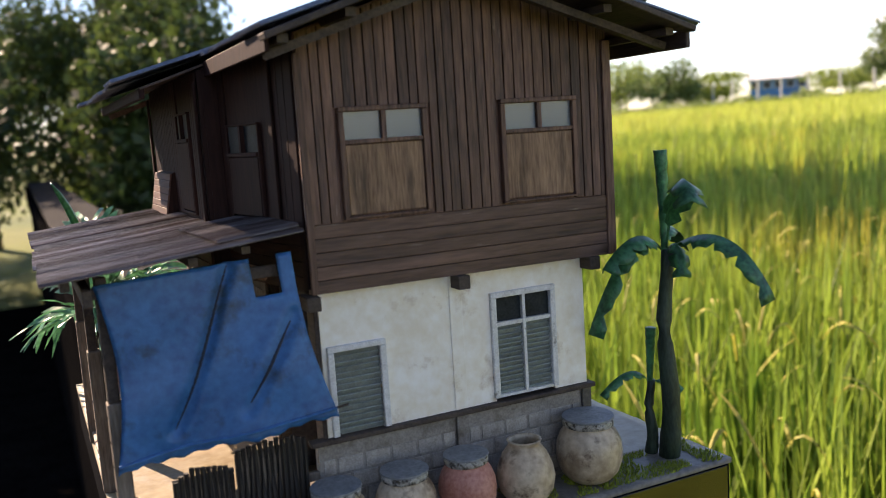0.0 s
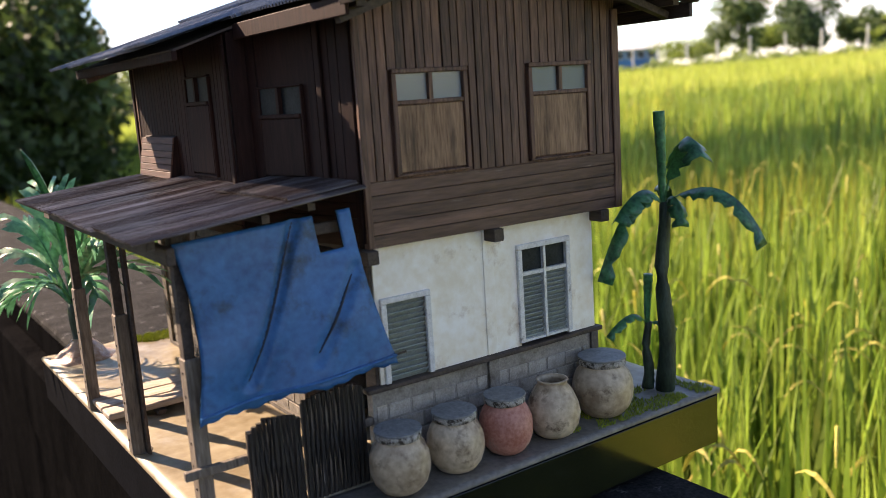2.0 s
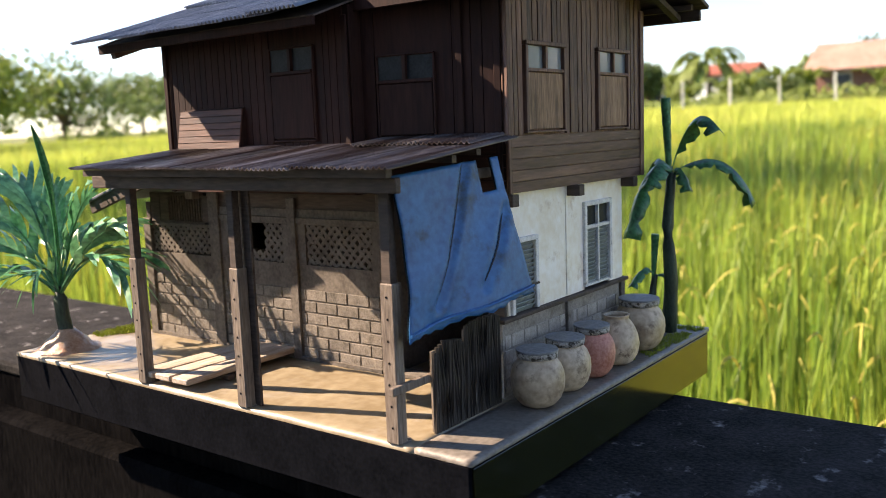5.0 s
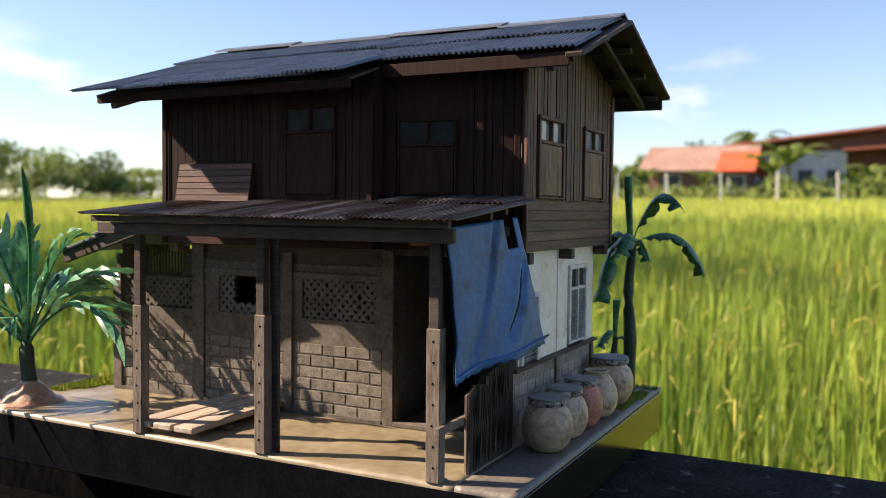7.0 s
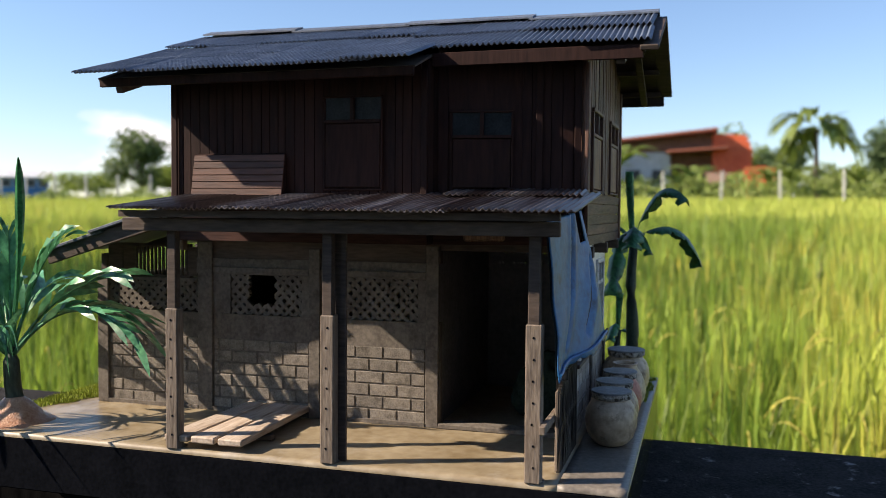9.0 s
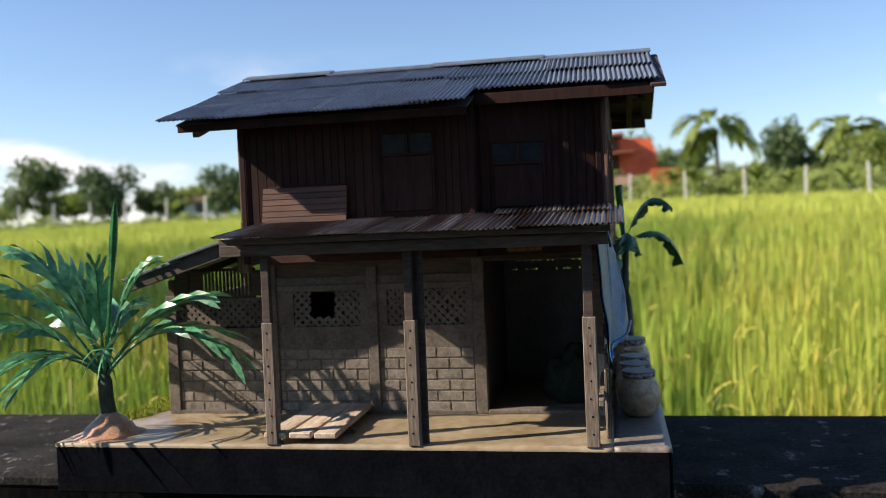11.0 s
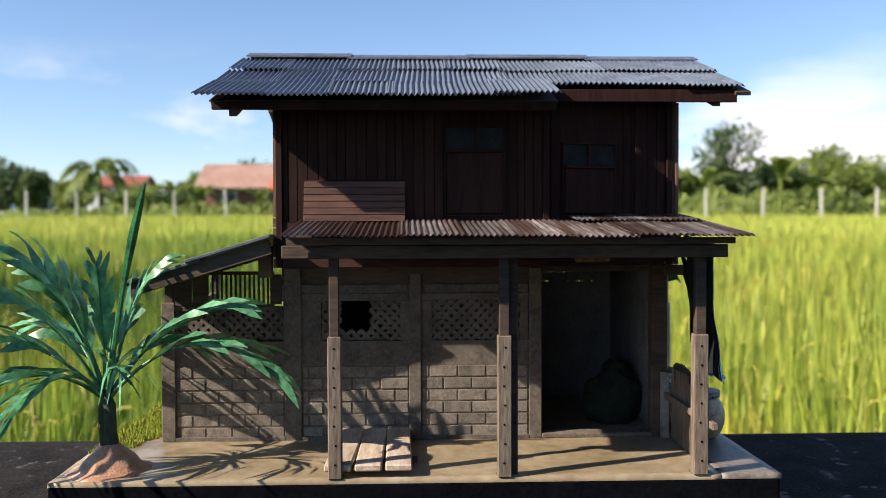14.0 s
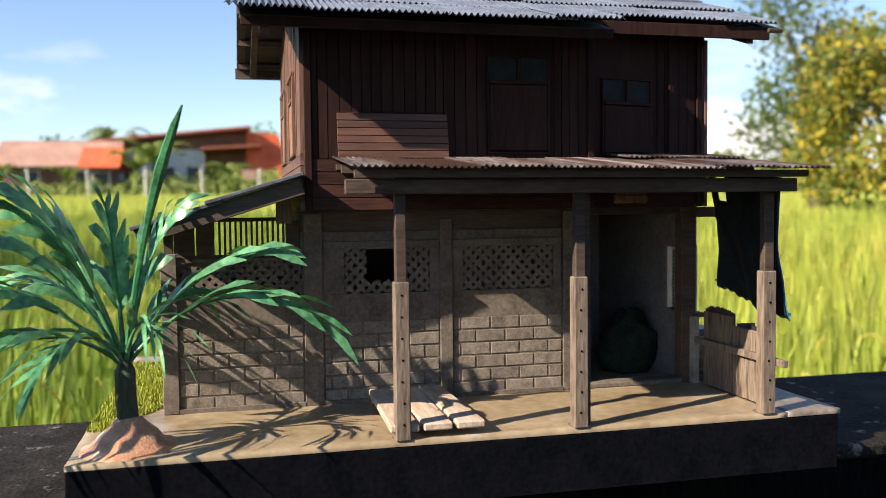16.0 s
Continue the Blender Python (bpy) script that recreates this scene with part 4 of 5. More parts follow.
part("batten_body", boxes(((-0.003, -0.024, 0), (0.003, 0.024, 0.0034), 0.0004)), BEAM, cross)

# ---- tarpaulin ----


def make_tarp():
    t = thing("tarpaulin", "creased blue tarpaulin hung under the veranda roof", "tarpaulin")
    tl, tr, br, bl = Vector((-0.0965, 0.0095, 0.1430)), Vector((-0.006, 0.0040, 0.1490)), Vector((0.007, -0.0145, 0.068)), Vector((-0.0955, 0.0045, 0.0560))
    nu, nv = 48, 40
    bm = bmesh.new()

    def at(u, v):
        p = (tl * (1 - u) + tr * u) * (1 - v) + (bl * (1 - u) + br * u) * v
        side = math.sin(math.pi * v)
        p.x += 0.006 * side * (1 - u) - 0.004 * side * u
        p.y += -0.0025 * math.sin(u * 9 + v * 2) * v + noise.noise((u * 3, v * 3, 0.3)) * 0.004 * v
        for a, b, deep in (((0.66, 0.02), (0.26, 0.86), 0.0032), ((0.96, 0.36), (0.60, 0.84), 0.0022)):
            ax, ay, bx_, by_ = *a, *b
            k = max(0, min(1, ((u - ax) * (bx_ - ax) + (v - ay) * (by_ - ay)) / ((bx_ - ax) ** 2 + (by_ - ay) ** 2)))
            d = math.hypot(u - ax - k * (bx_ - ax), v - ay - k * (by_ - ay))
            p.y += deep * math.exp(-(d / 0.028) ** 2) - deep * 0.3 * math.exp(-((d - 0.06) / 0.04) ** 2)
        if v > 0.97:
            p.z += 0.0007 * math.sin(u * 60) + 0.0009 * math.sin(u * 17)
        return p
    g = [[bm.verts.new(at(i / nu, j / nv)) for j in range(nv + 1)] for i in range(nu + 1)]
    for i in range(nu):
        for j in range(nv):
            if 0.75 < i / nu < 0.90 and j / nv < 0.22:
                continue
            bm.faces.new((g[i][j], g[i + 1][j], g[i + 1][j + 1], g[i][j + 1]))
    c = part("sheet", bm, TARP, t, "blue tarpaulin sheet with a square hole", True)
    so = c.modifiers.new("thick", "SOLIDIFY")
    so.thickness = 0.0005
    # Added second sheet, coloured near black for the shade under the roof.
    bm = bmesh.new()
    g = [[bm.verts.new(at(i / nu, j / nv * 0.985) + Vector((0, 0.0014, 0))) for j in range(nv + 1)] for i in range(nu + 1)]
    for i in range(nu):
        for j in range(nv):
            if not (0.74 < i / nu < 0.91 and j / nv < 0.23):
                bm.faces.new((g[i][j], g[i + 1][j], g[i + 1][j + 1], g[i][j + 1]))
    ln = part("shade_sheet", bm, TARP_SHADE, t, "added dark sheet for the shaded inner side of the tarpaulin", True)
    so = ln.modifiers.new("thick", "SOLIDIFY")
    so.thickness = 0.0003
    bm = bmesh.new()
    tube(bm, [at(u / 12, 0.955) + Vector((0, -0.001, 0)) for u in range(13)], [0.0009] * 13, 6)
    part("hem_cord", bm, TARP, t, "rolled bottom hem")
    bm = bmesh.new()
    bar(bm, at(0.985, 0.955), at(1.0, 0.955) + Vector((0.006, -0.001, 0.0008)), 0.001, 0.001)
    part("hem_stick", bm, BEAM, t)
    # Dark lines laid along the two creases.
    bm = bmesh.new()
    for a, b in (((0.66, 0.02), (0.26, 0.86)), ((0.93, 0.40), (0.62, 0.80))):
        n = 10
        tube(bm, [at(a[0] + (b[0] - a[0]) * k / n, a[1] + (b[1] - a[1]) * k / n) + Vector((0, -0.0005, 0)) for k in range(n + 1)],
             [0.0006 * math.sin(math.pi * (k + 0.6) / (n + 1.2)) + 0.0002 for k in range(n + 1)], 6)
    part("crease", bm, TARP_DARK, t, "dark line along the crease")


make_tarp()

# ---- lean-to ----
part("end_wall", boxes(((0.0122, 0.366, 0.0), (0.160, 0.372, 0.0965))), CEMENT, house)
lean = thing("lean_to_roof", "sloping slate-blue boarded lean-to roof", "lean-to roof")
for x0, x1, ya, yb, k in ((-0.042, 0.030, 0.2885, 0.345, 0.002), (-0.040, 0.036, 0.335, 0.386, 0.0), (0.031, 0.105, 0.292, 0.345, 0.0025), (0.037, 0.11, 0.335, 0.386, 0.0006),
                        (0.1055, 0.165, 0.294, 0.345, 0.002), (0.111, 0.168, 0.335, 0.384, 0.0)):
    bm = bmesh.new()
    za, zb = 0.1455 - (ya - 0.29) * 0.30 + k, 0.1455 - (yb - 0.29) * 0.30 + k
    bar(bm, ((x0 + x1) / 2, ya, za), ((x0 + x1) / 2, yb, zb), x1 - x0, 0.0022, 0.0004, up=(0, 0, 1))
    part("roof_board", bm, LEAN, lean)
for x in (-0.036, 0.06, 0.155):
    bm = bmesh.new()
    bar(bm, (x, 0.289, 0.1405), (x, 0.383, 0.1122), 0.004, 0.010 if x < 0 else 0.006, 0.0004)
    part("rafter", bm, BEAM, lean)
part("bracket", boxes(((-0.0040, 0.2935, 0.118), (0.003, 0.303, 0.138), 0.0004)), POST, lean, "grey bracket on the wall corner")
part("lean_post", boxes(((0.0063, 0.366, 0.0967), (0.011, 0.3715, 0.1135), 0.0003)), BEAM, lean)
part("lean_post", boxes(((0.154, 0.366, 0.0967), (0.159, 0.3715, 0.1145), 0.0003)), BEAM, lean)
screen = thing("slat_screen", "dark vertical slat screen above the vent blocks", "slat screen")
part("top_rail", boxes(((0.0068, 0.294, 0.1195), (0.0105, 0.366, 0.1220), 0.0003)), BEAM, screen)
part("bottom_rail", boxes(((0.0068, 0.294, 0.0967), (0.0105, 0.366, 0.0985), 0.0003)), BEAM, screen)
for i in range(13):
    part("slat", boxes(((0.0075, 0.2975 + i * 0.0033, 0.0984), (0.0092, 0.2975 + i * 0.0033 + 0.0014, 0.1197))), BEAM, screen)
for y0, y1 in ((0.2885, 0.2965), (0.3410, 0.3520), (0.3530, 0.3655)):
    part("screen_panel", boxes(((0.0070, y0, 0.0984), (0.0100, y1, 0.1197))), BEAM, screen)
# Added backing that keeps the bright field from showing through the vents.
part("added_backing", boxes(((0.016, 0.289, 0.001), (0.019, 0.365, 0.0955))), DARK_BOARD, screen, "added dark board that blocks light behind the vent blocks")

# ---- jars ----


def jar(x, y, r, h, lidded, material, label):
    j = thing("water_jar", label, "jar", at=(x, y, 0.0006), group="row of water jars", turn=random.uniform(0, 360))
    bm = bmesh.new()
    prof = [(r * 0.52, 0), (r * 0.66, h * 0.04), (r * 0.86, h * 0.16), (r * 0.975, h * 0.32), (r, h * 0.47), (r * 0.97, h * 0.61), (r * 0.86, h * 0.75), (r * 0.68, h * 0.86), (r * 0.60, h * 0.94), (r * 0.66, h * 0.97)]
    if not lidded:
        prof = [(r * 0.56, 0), (r * 0.72, h * 0.05), (r * 0.92, h * 0.20), (r, h * 0.40), (r * 0.94, h * 0.58), (r * 0.76, h * 0.78), (r * 0.54, h * 0.92), (r * 0.56, h * 0.97),
                (r * 0.60, h), (r * 0.48, h), (r * 0.46, h * 0.93), (r * 0.60, h * 0.78), (r * 0.80, h * 0.50), (r * 0.4, h * 0.1)]
    lathe(bm, prof, 30, 0.012)
    part("body", bm, material, j, "", True)
    if lidded:
        bm = bmesh.new()
        lathe(bm, [(r * 0.66, h * 0.86), (r * 0.76, h * 0.885), (r * 0.77, h * 0.965), (r * 0.72, h * 0.985)], 30, 0.03)
        part("rim", bm, RIM, j, "crusted cement rim", True)
        bm = bmesh.new()
        lathe(bm, [(r * 0.75, h * 0.982), (r * 0.785, h * 0.995), (r * 0.77, h * 1.02), (r * 0.2, h * 1.028)], 30, 0.012)
        part("lid", bm, LID, j, "flat grey round lid")


random.seed(21)
jar(0.0005, -0.016, 0.0164, 0.0335, True, JAR, "beige cement water jar with flat grey lid")
jar(0.0375, -0.0145, 0.0162, 0.0330, True, JAR, "beige cement water jar with flat grey lid")
jar(0.0725, -0.0150, 0.0156, 0.0335, True, RED_JAR, "reddish clay water jar with flat grey lid")
jar(0.1080, -0.0155, 0.0160, 0.0340, False, JAR, "open-mouthed beige water jar without lid")
jar(0.1520, -0.0125, 0.0190, 0.0370, True, JAR, "large beige cement jar with flat grey lid")

# ---- plants on the base ----


def blade_leaf(bm, pts, widths, fold=0.25, frayed=0.0):
    """A long leaf along a midrib, folded up along it, with uneven edges."""
    left, mid, right = [], [], []
    for i, p in enumerate(pts):
        p = Vector(p)
        d = (Vector(pts[min(i + 1, len(pts) - 1)]) - Vector(pts[max(i - 1, 0)])).normalized()
        s = d.cross(Vector((0, 0, 1)))
        s = s.normalized() if s.length > 1e-4 else Vector((1, 0, 0))
        u = s.cross(d)
        w = widths[i] * (1 - frayed * random.random())
        w2 = widths[i] * (1 - frayed * random.random())
        left.append(bm.verts.new(p - s * w - u * w * fold))
        mid.append(bm.verts.new(p))
        right.append(bm.verts.new(p + s * w2 - u * w2 * fold))
    for a, b in ((left, mid), (mid, right)):
        for i in range(len(pts) - 1):
            bm.faces.new((a[i], b[i], b[i + 1], a[i + 1]))


def arc(p0, p1, tip, n):
    p0, p1, tip = Vector(p0), Vector(p1), Vector(tip)
    return [p0 * (1 - t) ** 2 + p1 * 2 * t * (1 - t) + tip * t * t for t in (i / n for i in range(n + 1))]


def banana(at, h, r, tips, name_label, scale):
    b = thing("banana_plant", name_label, "plant", at=at)
    bm = bmesh.new()
    n = 9
    pts = [(0.0015 * math.sin(i * 0.9) * scale, 0.001 * math.cos(i) * scale, h * i / n) for i in range(n + 1)]
    tube(bm, pts, [r * (1.12 - 0.5 * i / n + 0.04 * math.sin(i * 2.3)) for i in range(n + 1)], 12)
    part("trunk", bm, TRUNK, b, "dark green trunk", True)
    for p1, tip, w in tips:
        bm = bmesh.new()
        m = 22
        pts = arc((0, 0, h - 0.002), p1, tip, m)
        if math.hypot(tip[0], tip[1]) < 0.006:
            tube(bm, pts, [w * (0.42 + 0.40 * i / m + 0.04 * math.sin(i * 1.7)) for i in range(m + 1)], 10)
            part("rolled_leaf", bm, DARK_LEAF, b, "upright rolled young leaf", True)
            continue
        ws = [w * 1.08 * (0.09 if i < 4 else min(1, 0.40 + 0.22 * (i - 3)) * (1.0 if i % 5 else 0.55)) for i in range(m + 1)]
        blade_leaf(bm, pts, ws, 0.75, 0.20)
        lf = part("leaf", bm, DARK_LEAF, b, "", True)
        so = lf.modifiers.new("thick", "SOLIDIFY")
        so.thickness = 0.0003


random.seed(31)
banana((0.211, -0.012, 0), 0.126, 0.0057, [
    ((0.003, 0.003, 0.150), (0.002, 0.004, 0.183), 0.0048),
    ((-0.004, -0.020, 0.190), (-0.020, -0.046, 0.158), 0.0085),
    ((0.012, -0.040, 0.156), (0.026, -0.058, 0.101), 0.0085),
    ((-0.018, 0.010, 0.150), (-0.046, 0.014, 0.080), 0.0075),
    ((-0.022, -0.004, 0.150), (-0.046, -0.002, 0.120), 0.0085),
    ((0.006, -0.008, 0.140), (-0.002, -0.016, 0.112), 0.0055),
    ((0.02, 0.02, 0.15), (0.04, 0.03, 0.12), 0.005)],
    "dark green miniature banana plant with drooping frayed leaves", 1)
banana((0.206, -0.001, 0), 0.046, 0.0036, [
    ((-0.012, 0.000, 0.064), (-0.034, 0.004, 0.042), 0.0048),
    ((0.001, 0.0, 0.062), (0.001, -0.001, 0.078), 0.0040),
    ((0.010, -0.006, 0.050), (0.016, -0.012, 0.040), 0.0036)],
    "small young banana plant beside the taller one", 0.6)


def frond(bm, pts, width, n, blade=0.10):
    """A palm frond: midrib, a frayed blade along it and long leaflets that lie close to it."""
    m = len(pts) - 1
    blade_leaf(bm, pts, [width * blade * (0.12 if i < m * 0.25 else math.sin(math.pi * (0.12 + 0.86 * (i - m * 0.2) / (m * 0.8)))) + 0.0003 for i in range(m + 1)], 0.5, 0.25)
    for s in (-1, 1):
        for k in range(n):
            t = 0.26 + 0.72 * k / n + random.uniform(-0.015, 0.015)
            i = min(int(t * m), m - 1)
            p = Vector(pts[i]).lerp(Vector(pts[i + 1]), t * m - i)
            d = (Vector(pts[i + 1]) - Vector(pts[i])).normalized()
            side = d.cross(Vector((0, 0, 1)))
            side = side.normalized() if side.length > 1e-3 else Vector((0, 1, 0))
            ln = width * (2.6 - 1.2 * t) * random.uniform(0.75, 1.15)
            drop = random.uniform(0.12, 0.50)
            a = p + d * ln * 0.46 + s * side * ln * 0.30 - Vector((0, 0, ln * drop * 0.35))
            e = p + d * ln * 0.88 + s * side * ln * 0.46 - Vector((0, 0, ln * drop))
            w = width * 0.165
            nb = (s * side - d * 0.45).normalized() * w
            q = [bm.verts.new(c) for c in (p - d * w * 1.2, p + d * w * 1.2, a - nb, a + nb, e)]
            bm.faces.new((q[0], q[1], q[2], q[3]))
            bm.faces.new((q[3], q[2], q[4]))


def cut_frond(bm, pts, width, n):
    """A craft palm frond: thin stalk, then a broad blade cut into pointed fingers that lie forward."""
    m = len(pts) - 1
    k0 = int(m * 0.36)
    tube(bm, pts[:k0 + 2], [0.0017 - 0.0009 * i / (k0 + 1) for i in range(k0 + 2)], 6)
    tube(bm, pts[k0 + 1:], [0.0008 - 0.0006 * i / (m - k0) for i in range(m - k0)], 5)

    def on(t):
        i = min(int(t * m), m - 1)
        return Vector(pts[i]).lerp(Vector(pts[i + 1]), t * m - i)
    for s in (-1, 1):
        for k in range(n):
            t0, t1 = 0.28 + 0.70 * k / n, min(0.995, 0.28 + 0.70 * (k + 1.10) / n)
            p, q = on(t0), on(t1)
            d = (q - p).normalized()
            side = d.cross(Vector((0, 0, 1)))
            side = (side.normalized() if side.length > 1e-3 else Vector((0, 1, 0))) * s
            up = (side * s).cross(d)
            swell = math.sin(math.pi * (0.22 + 0.66 * (k + 0.5) / n))
            ln = width * 2.05 * (0.45 + 0.75 * swell) * random.uniform(0.78, 1.15)
            drop = random.uniform(0.10, 0.38)
            spread = random.uniform(0.24, 0.42) * (1 - 0.35 * (k / n))
            prev = None
            for f, w, dr in ((0.0, 1.0, 0.0), (0.35, 1.0, 0.10), (0.66, 0.80, 0.42), (0.86, 0.44, 0.80), (1.0, 0.03, 1.0)):
                c = (p + q) / 2 + (d * (0.85 * f) + side * (spread * (f ** 0.85) * 1.25)) * ln + up * (0.10 * ln * math.sin(f * 2.4)) - Vector((0, 0, ln * drop * dr))
                h = (q - p) * 0.5 * w
                row = (bm.verts.new(c - h), bm.verts.new(c + h))
                if prev:
                    bm.faces.new((prev[0], prev[1], row[1], row[0]))
                prev = row


def small_palm():
    at = Vector((-0.067, 0.386, 0))
    p = thing("small_palm", "green miniature palm with long frayed fronds in a soil mound", "palm", at=at)
    bm = bmesh.new()
    tube(bm, [(0, 0, 0), (0.0005, 0, 0.012), (-0.001, 0.001, 0.026), (-0.002, 0.001, 0.042), (-0.002, 0.001, 0.052)], [0.0074, 0.0060, 0.0056, 0.0054, 0.0040], 12)
    part("trunk", bm, TRUNK, p, "dark green ringed trunk", True)
    top = Vector((-0.002, 0.001, 0.044))
    tips = [  # mid offset, tip offset, width
        ((0.000, 0.022, 0.085), (0.005, 0.072, 0.105), 0.020), ((-0.012, 0.030, 0.070), (-0.020, 0.078, 0.078), 0.020),
        ((-0.010, 0.036, 0.050), (-0.022, 0.085, 0.045), 0.020), ((-0.014, 0.036, 0.040), (-0.040, 0.082, 0.002), 0.019),
        ((-0.018, 0.014, 0.038), (-0.050, 0.040, 0.006), 0.018), ((0.004, -0.045, 0.058), (0.000, -0.106, 0.026), 0.020),
        ((0.010, -0.030, 0.055), (0.014, -0.084, 0.064), 0.018), ((0.012, -0.012, 0.070), (0.018, -0.030, 0.088), 0.017),
        ((0.004, 0.004, 0.065), (0.010, 0.010, 0.098), 0.010), ((0.028, 0.006, 0.060), (0.070, 0.016, 0.050), 0.019),
        ((0.022, 0.026, 0.055), (0.055, 0.066, 0.045), 0.019), ((0.022, -0.018, 0.048), (0.055, -0.046, 0.030), 0.017),
        ((-0.012, -0.008, 0.040), (-0.034, -0.022, 0.022), 0.016), ((0.012, 0.030, 0.075), (0.030, 0.060, 0.090), 0.019)]
    for mid, tip, w in tips:
        bm = bmesh.new()
        pts = arc(top, top + Vector(mid) * 0.95, top + Vector(tip) * 0.90, 14)
        cut_frond(bm, pts, w * 1.15, 6)
        part("frond", bm, LEAF, p, "", True)
    bm = bmesh.new()
    pts = arc(top, top + Vector((0.0, -0.012, 0.09)), top + Vector((-0.028, -0.034, 0.136)), 10)
    tube(bm, pts, [0.0017] * 5 + [0.0020, 0.0028, 0.0032, 0.0028, 0.0022, 0.0005], 6)
    part("spear", bm, DARK_LEAF, p, "unopened spear leaf")
    m = thing("soil_mound", "orange soil mound at the foot of the palm", "soil mound", at=at)
    bm = bmesh.new()
    lathe(bm, [(0.029, -0.0025), (0.026, 0.0006), (0.020, 0.0026), (0.017, 0.0068), (0.0105, 0.0125), (0.007, 0.0165)], 40, 0.06)
    for v in bm.verts:
        v.co.z += noise.noise(v.co * 130) * 0.0022
        v.co.x = max(v.co.x, X0 - at.x + 0.0008)
        v.co.y = min(v.co.y, Y1 - at.y - 0.0008)
    part("mound_body", bm, SOIL, m, "", True)


random.seed(41)
small_palm()

# ---- rice ----


def rice(name, n, r0, r1, a0, a1, width, height, material, label, segs, power=1.0):
    rng = np.random.RandomState(int(r0 * 10) + 7)
    az = np.radians(rng.uniform(a0, a1, n))
    rad = r0 + (r1 - r0) * rng.rand(n) ** power
    x, y = rad * np.cos(az) - 0.3, rad * np.sin(az)
    keep = x > 0.42
    x, y = x[keep], y[keep]
    n = len(x)
    # rice stands in hills: pull each leaf towards its hill
    cell = 0.16
    gx, gy = np.round(x / cell) * cell, np.round(y / cell) * cell
    x, y = gx + (x - gx) * 0.75, gy + (y - gy) * 0.75
    z = -1.05 + RISE * np.maximum(x, 0)
    h = height * rng.uniform(0.72, 1.06, n)
    lean = rng.rand(n) ** 1.8 * 0.26 * height
    la = rng.uniform(0, 2 * np.pi, n)
    fa = la + np.pi / 2 + rng.uniform(-0.7, 0.7, n)
    w = width * rng.uniform(0.6, 1.2, n)
    vs = []
    for k in range(segs):
        t = k / segs
        bend = t * t
        cx, cy, cz = x + np.cos(la) * lean * bend, y + np.sin(la) * lean * bend, z + h * (t - 0.12 * t * t * lean / height)
        ww = w * (0.55 + 0.45 * min(1, t * 2.2)) * (1 if t < 0.7 else 0.75)
        vs.append(np.stack((cx - np.cos(fa) * ww, cy - np.sin(fa) * ww, cz), 1))
        vs.append(np.stack((cx + np.cos(fa) * ww, cy + np.sin(fa) * ww, cz), 1))
    vs.append(np.stack((x + np.cos(la) * lean, y + np.sin(la) * lean, z + h * (1 - 0.12 * lean / height)), 1))
    per = 2 * segs + 1
    verts = np.stack(vs, 1).reshape(-1, 3)
    base_i = np.arange(n) * per
    tris = []
    for k in range(segs - 1):
        a = base_i + 2 * k
        tris.append(np.stack((a, a + 1, a + 3), 1))
        tris.append(np.stack((a, a + 3, a + 2), 1))
    a = base_i + 2 * (segs - 1)
    tris.append(np.stack((a, a + 1, a + 2), 1))
    f = np.concatenate(tris)
    me = bpy.data.meshes.new(name)
    me.vertices.add(len(verts))
    me.vertices.foreach_set("co", verts.astype(np.float32).ravel())
    me.loops.add(len(f) * 3)
    me.loops.foreach_set("vertex_index", f.astype(np.int32).ravel())
    me.polygons.add(len(f))
    me.polygons.foreach_set("loop_start", np.arange(0, len(f) * 3, 3, dtype=np.int32))
    me.update()
    me.materials.append(material)
    tagged(new(name, me), label, "rice", kind="stuff")


rice("rice_near", 27000, 0.9, 5.5, -8, 100, 0.0078, 0.80, RICE, "tall green rice beside the wall", 4, 0.75)
rice("ripe_rice_near", 13000, 0.91, 5.5, -60, -8, 0.0078, 0.80, RIPE, "ripening green and yellow rice beside the wall", 4, 0.75)
rice("rice_middle", 40000, 5.0, 16.0, -8, 92, 0.011, 0.80, RICE, "dense green rice", 3, 0.7)
rice("ripe_rice_middle", 22000, 5.01, 16.0, -52, -8, 0.011, 0.80, RIPE, "dense ripening yellow-green rice", 3, 0.7)
rice("rice_far", 90000, 15.0, 46.0, -50, 85, 0.026, 0.80, RICE_FAR, "rice reaching to the fence, coloured brighter for distance", 2, 0.75)



def rice_ears(n):
    """Drooping yellow panicles over the nearest rice."""
    rng = np.random.RandomState(77)
    vs, fs = [], []
    for _ in range(n):
        az, r = math.radians(rng.uniform(-55, 75)), 0.85 + 5.5 * rng.rand() ** 1.3
        x, y = r * math.cos(az) - 0.3, r * math.sin(az)
        if x < 0.44:
            continue
        z = ground_z(x, y) + rng.uniform(0.60, 0.76)
        a, ln, fall = rng.uniform(0, 6.28), rng.uniform(0.10, 0.19), rng.uniform(0.3, 1.1)
        w = rng.uniform(0.0028, 0.0050)
        i = len(vs)
        for k in range(6):
            t = k / 5
            c = (x + math.cos(a) * ln * 0.55 * t, y + math.sin(a) * ln * 0.55 * t, z + ln * (0.9 * t - fall * t * t))
            ww = w * math.sin(math.pi * (0.12 + 0.80 * t)) * (1.15 if k % 2 else 0.8)
            vs += [(c[0] - math.sin(a) * ww, c[1] + math.cos(a) * ww, c[2]), (c[0], c[1], c[2] + ww), (c[0] + math.sin(a) * ww, c[1] - math.cos(a) * ww, c[2])]
        for k in range(5):
            q = i + 3 * k
            fs += [(q, q + 1, q + 4, q + 3), (q + 1, q + 2, q + 5, q + 4)]
    tagged(cloud("rice_ears", vs, fs, EAR, None, "drooping golden ears over the near rice", "stuff"), category="rice")


rice_ears(1000)

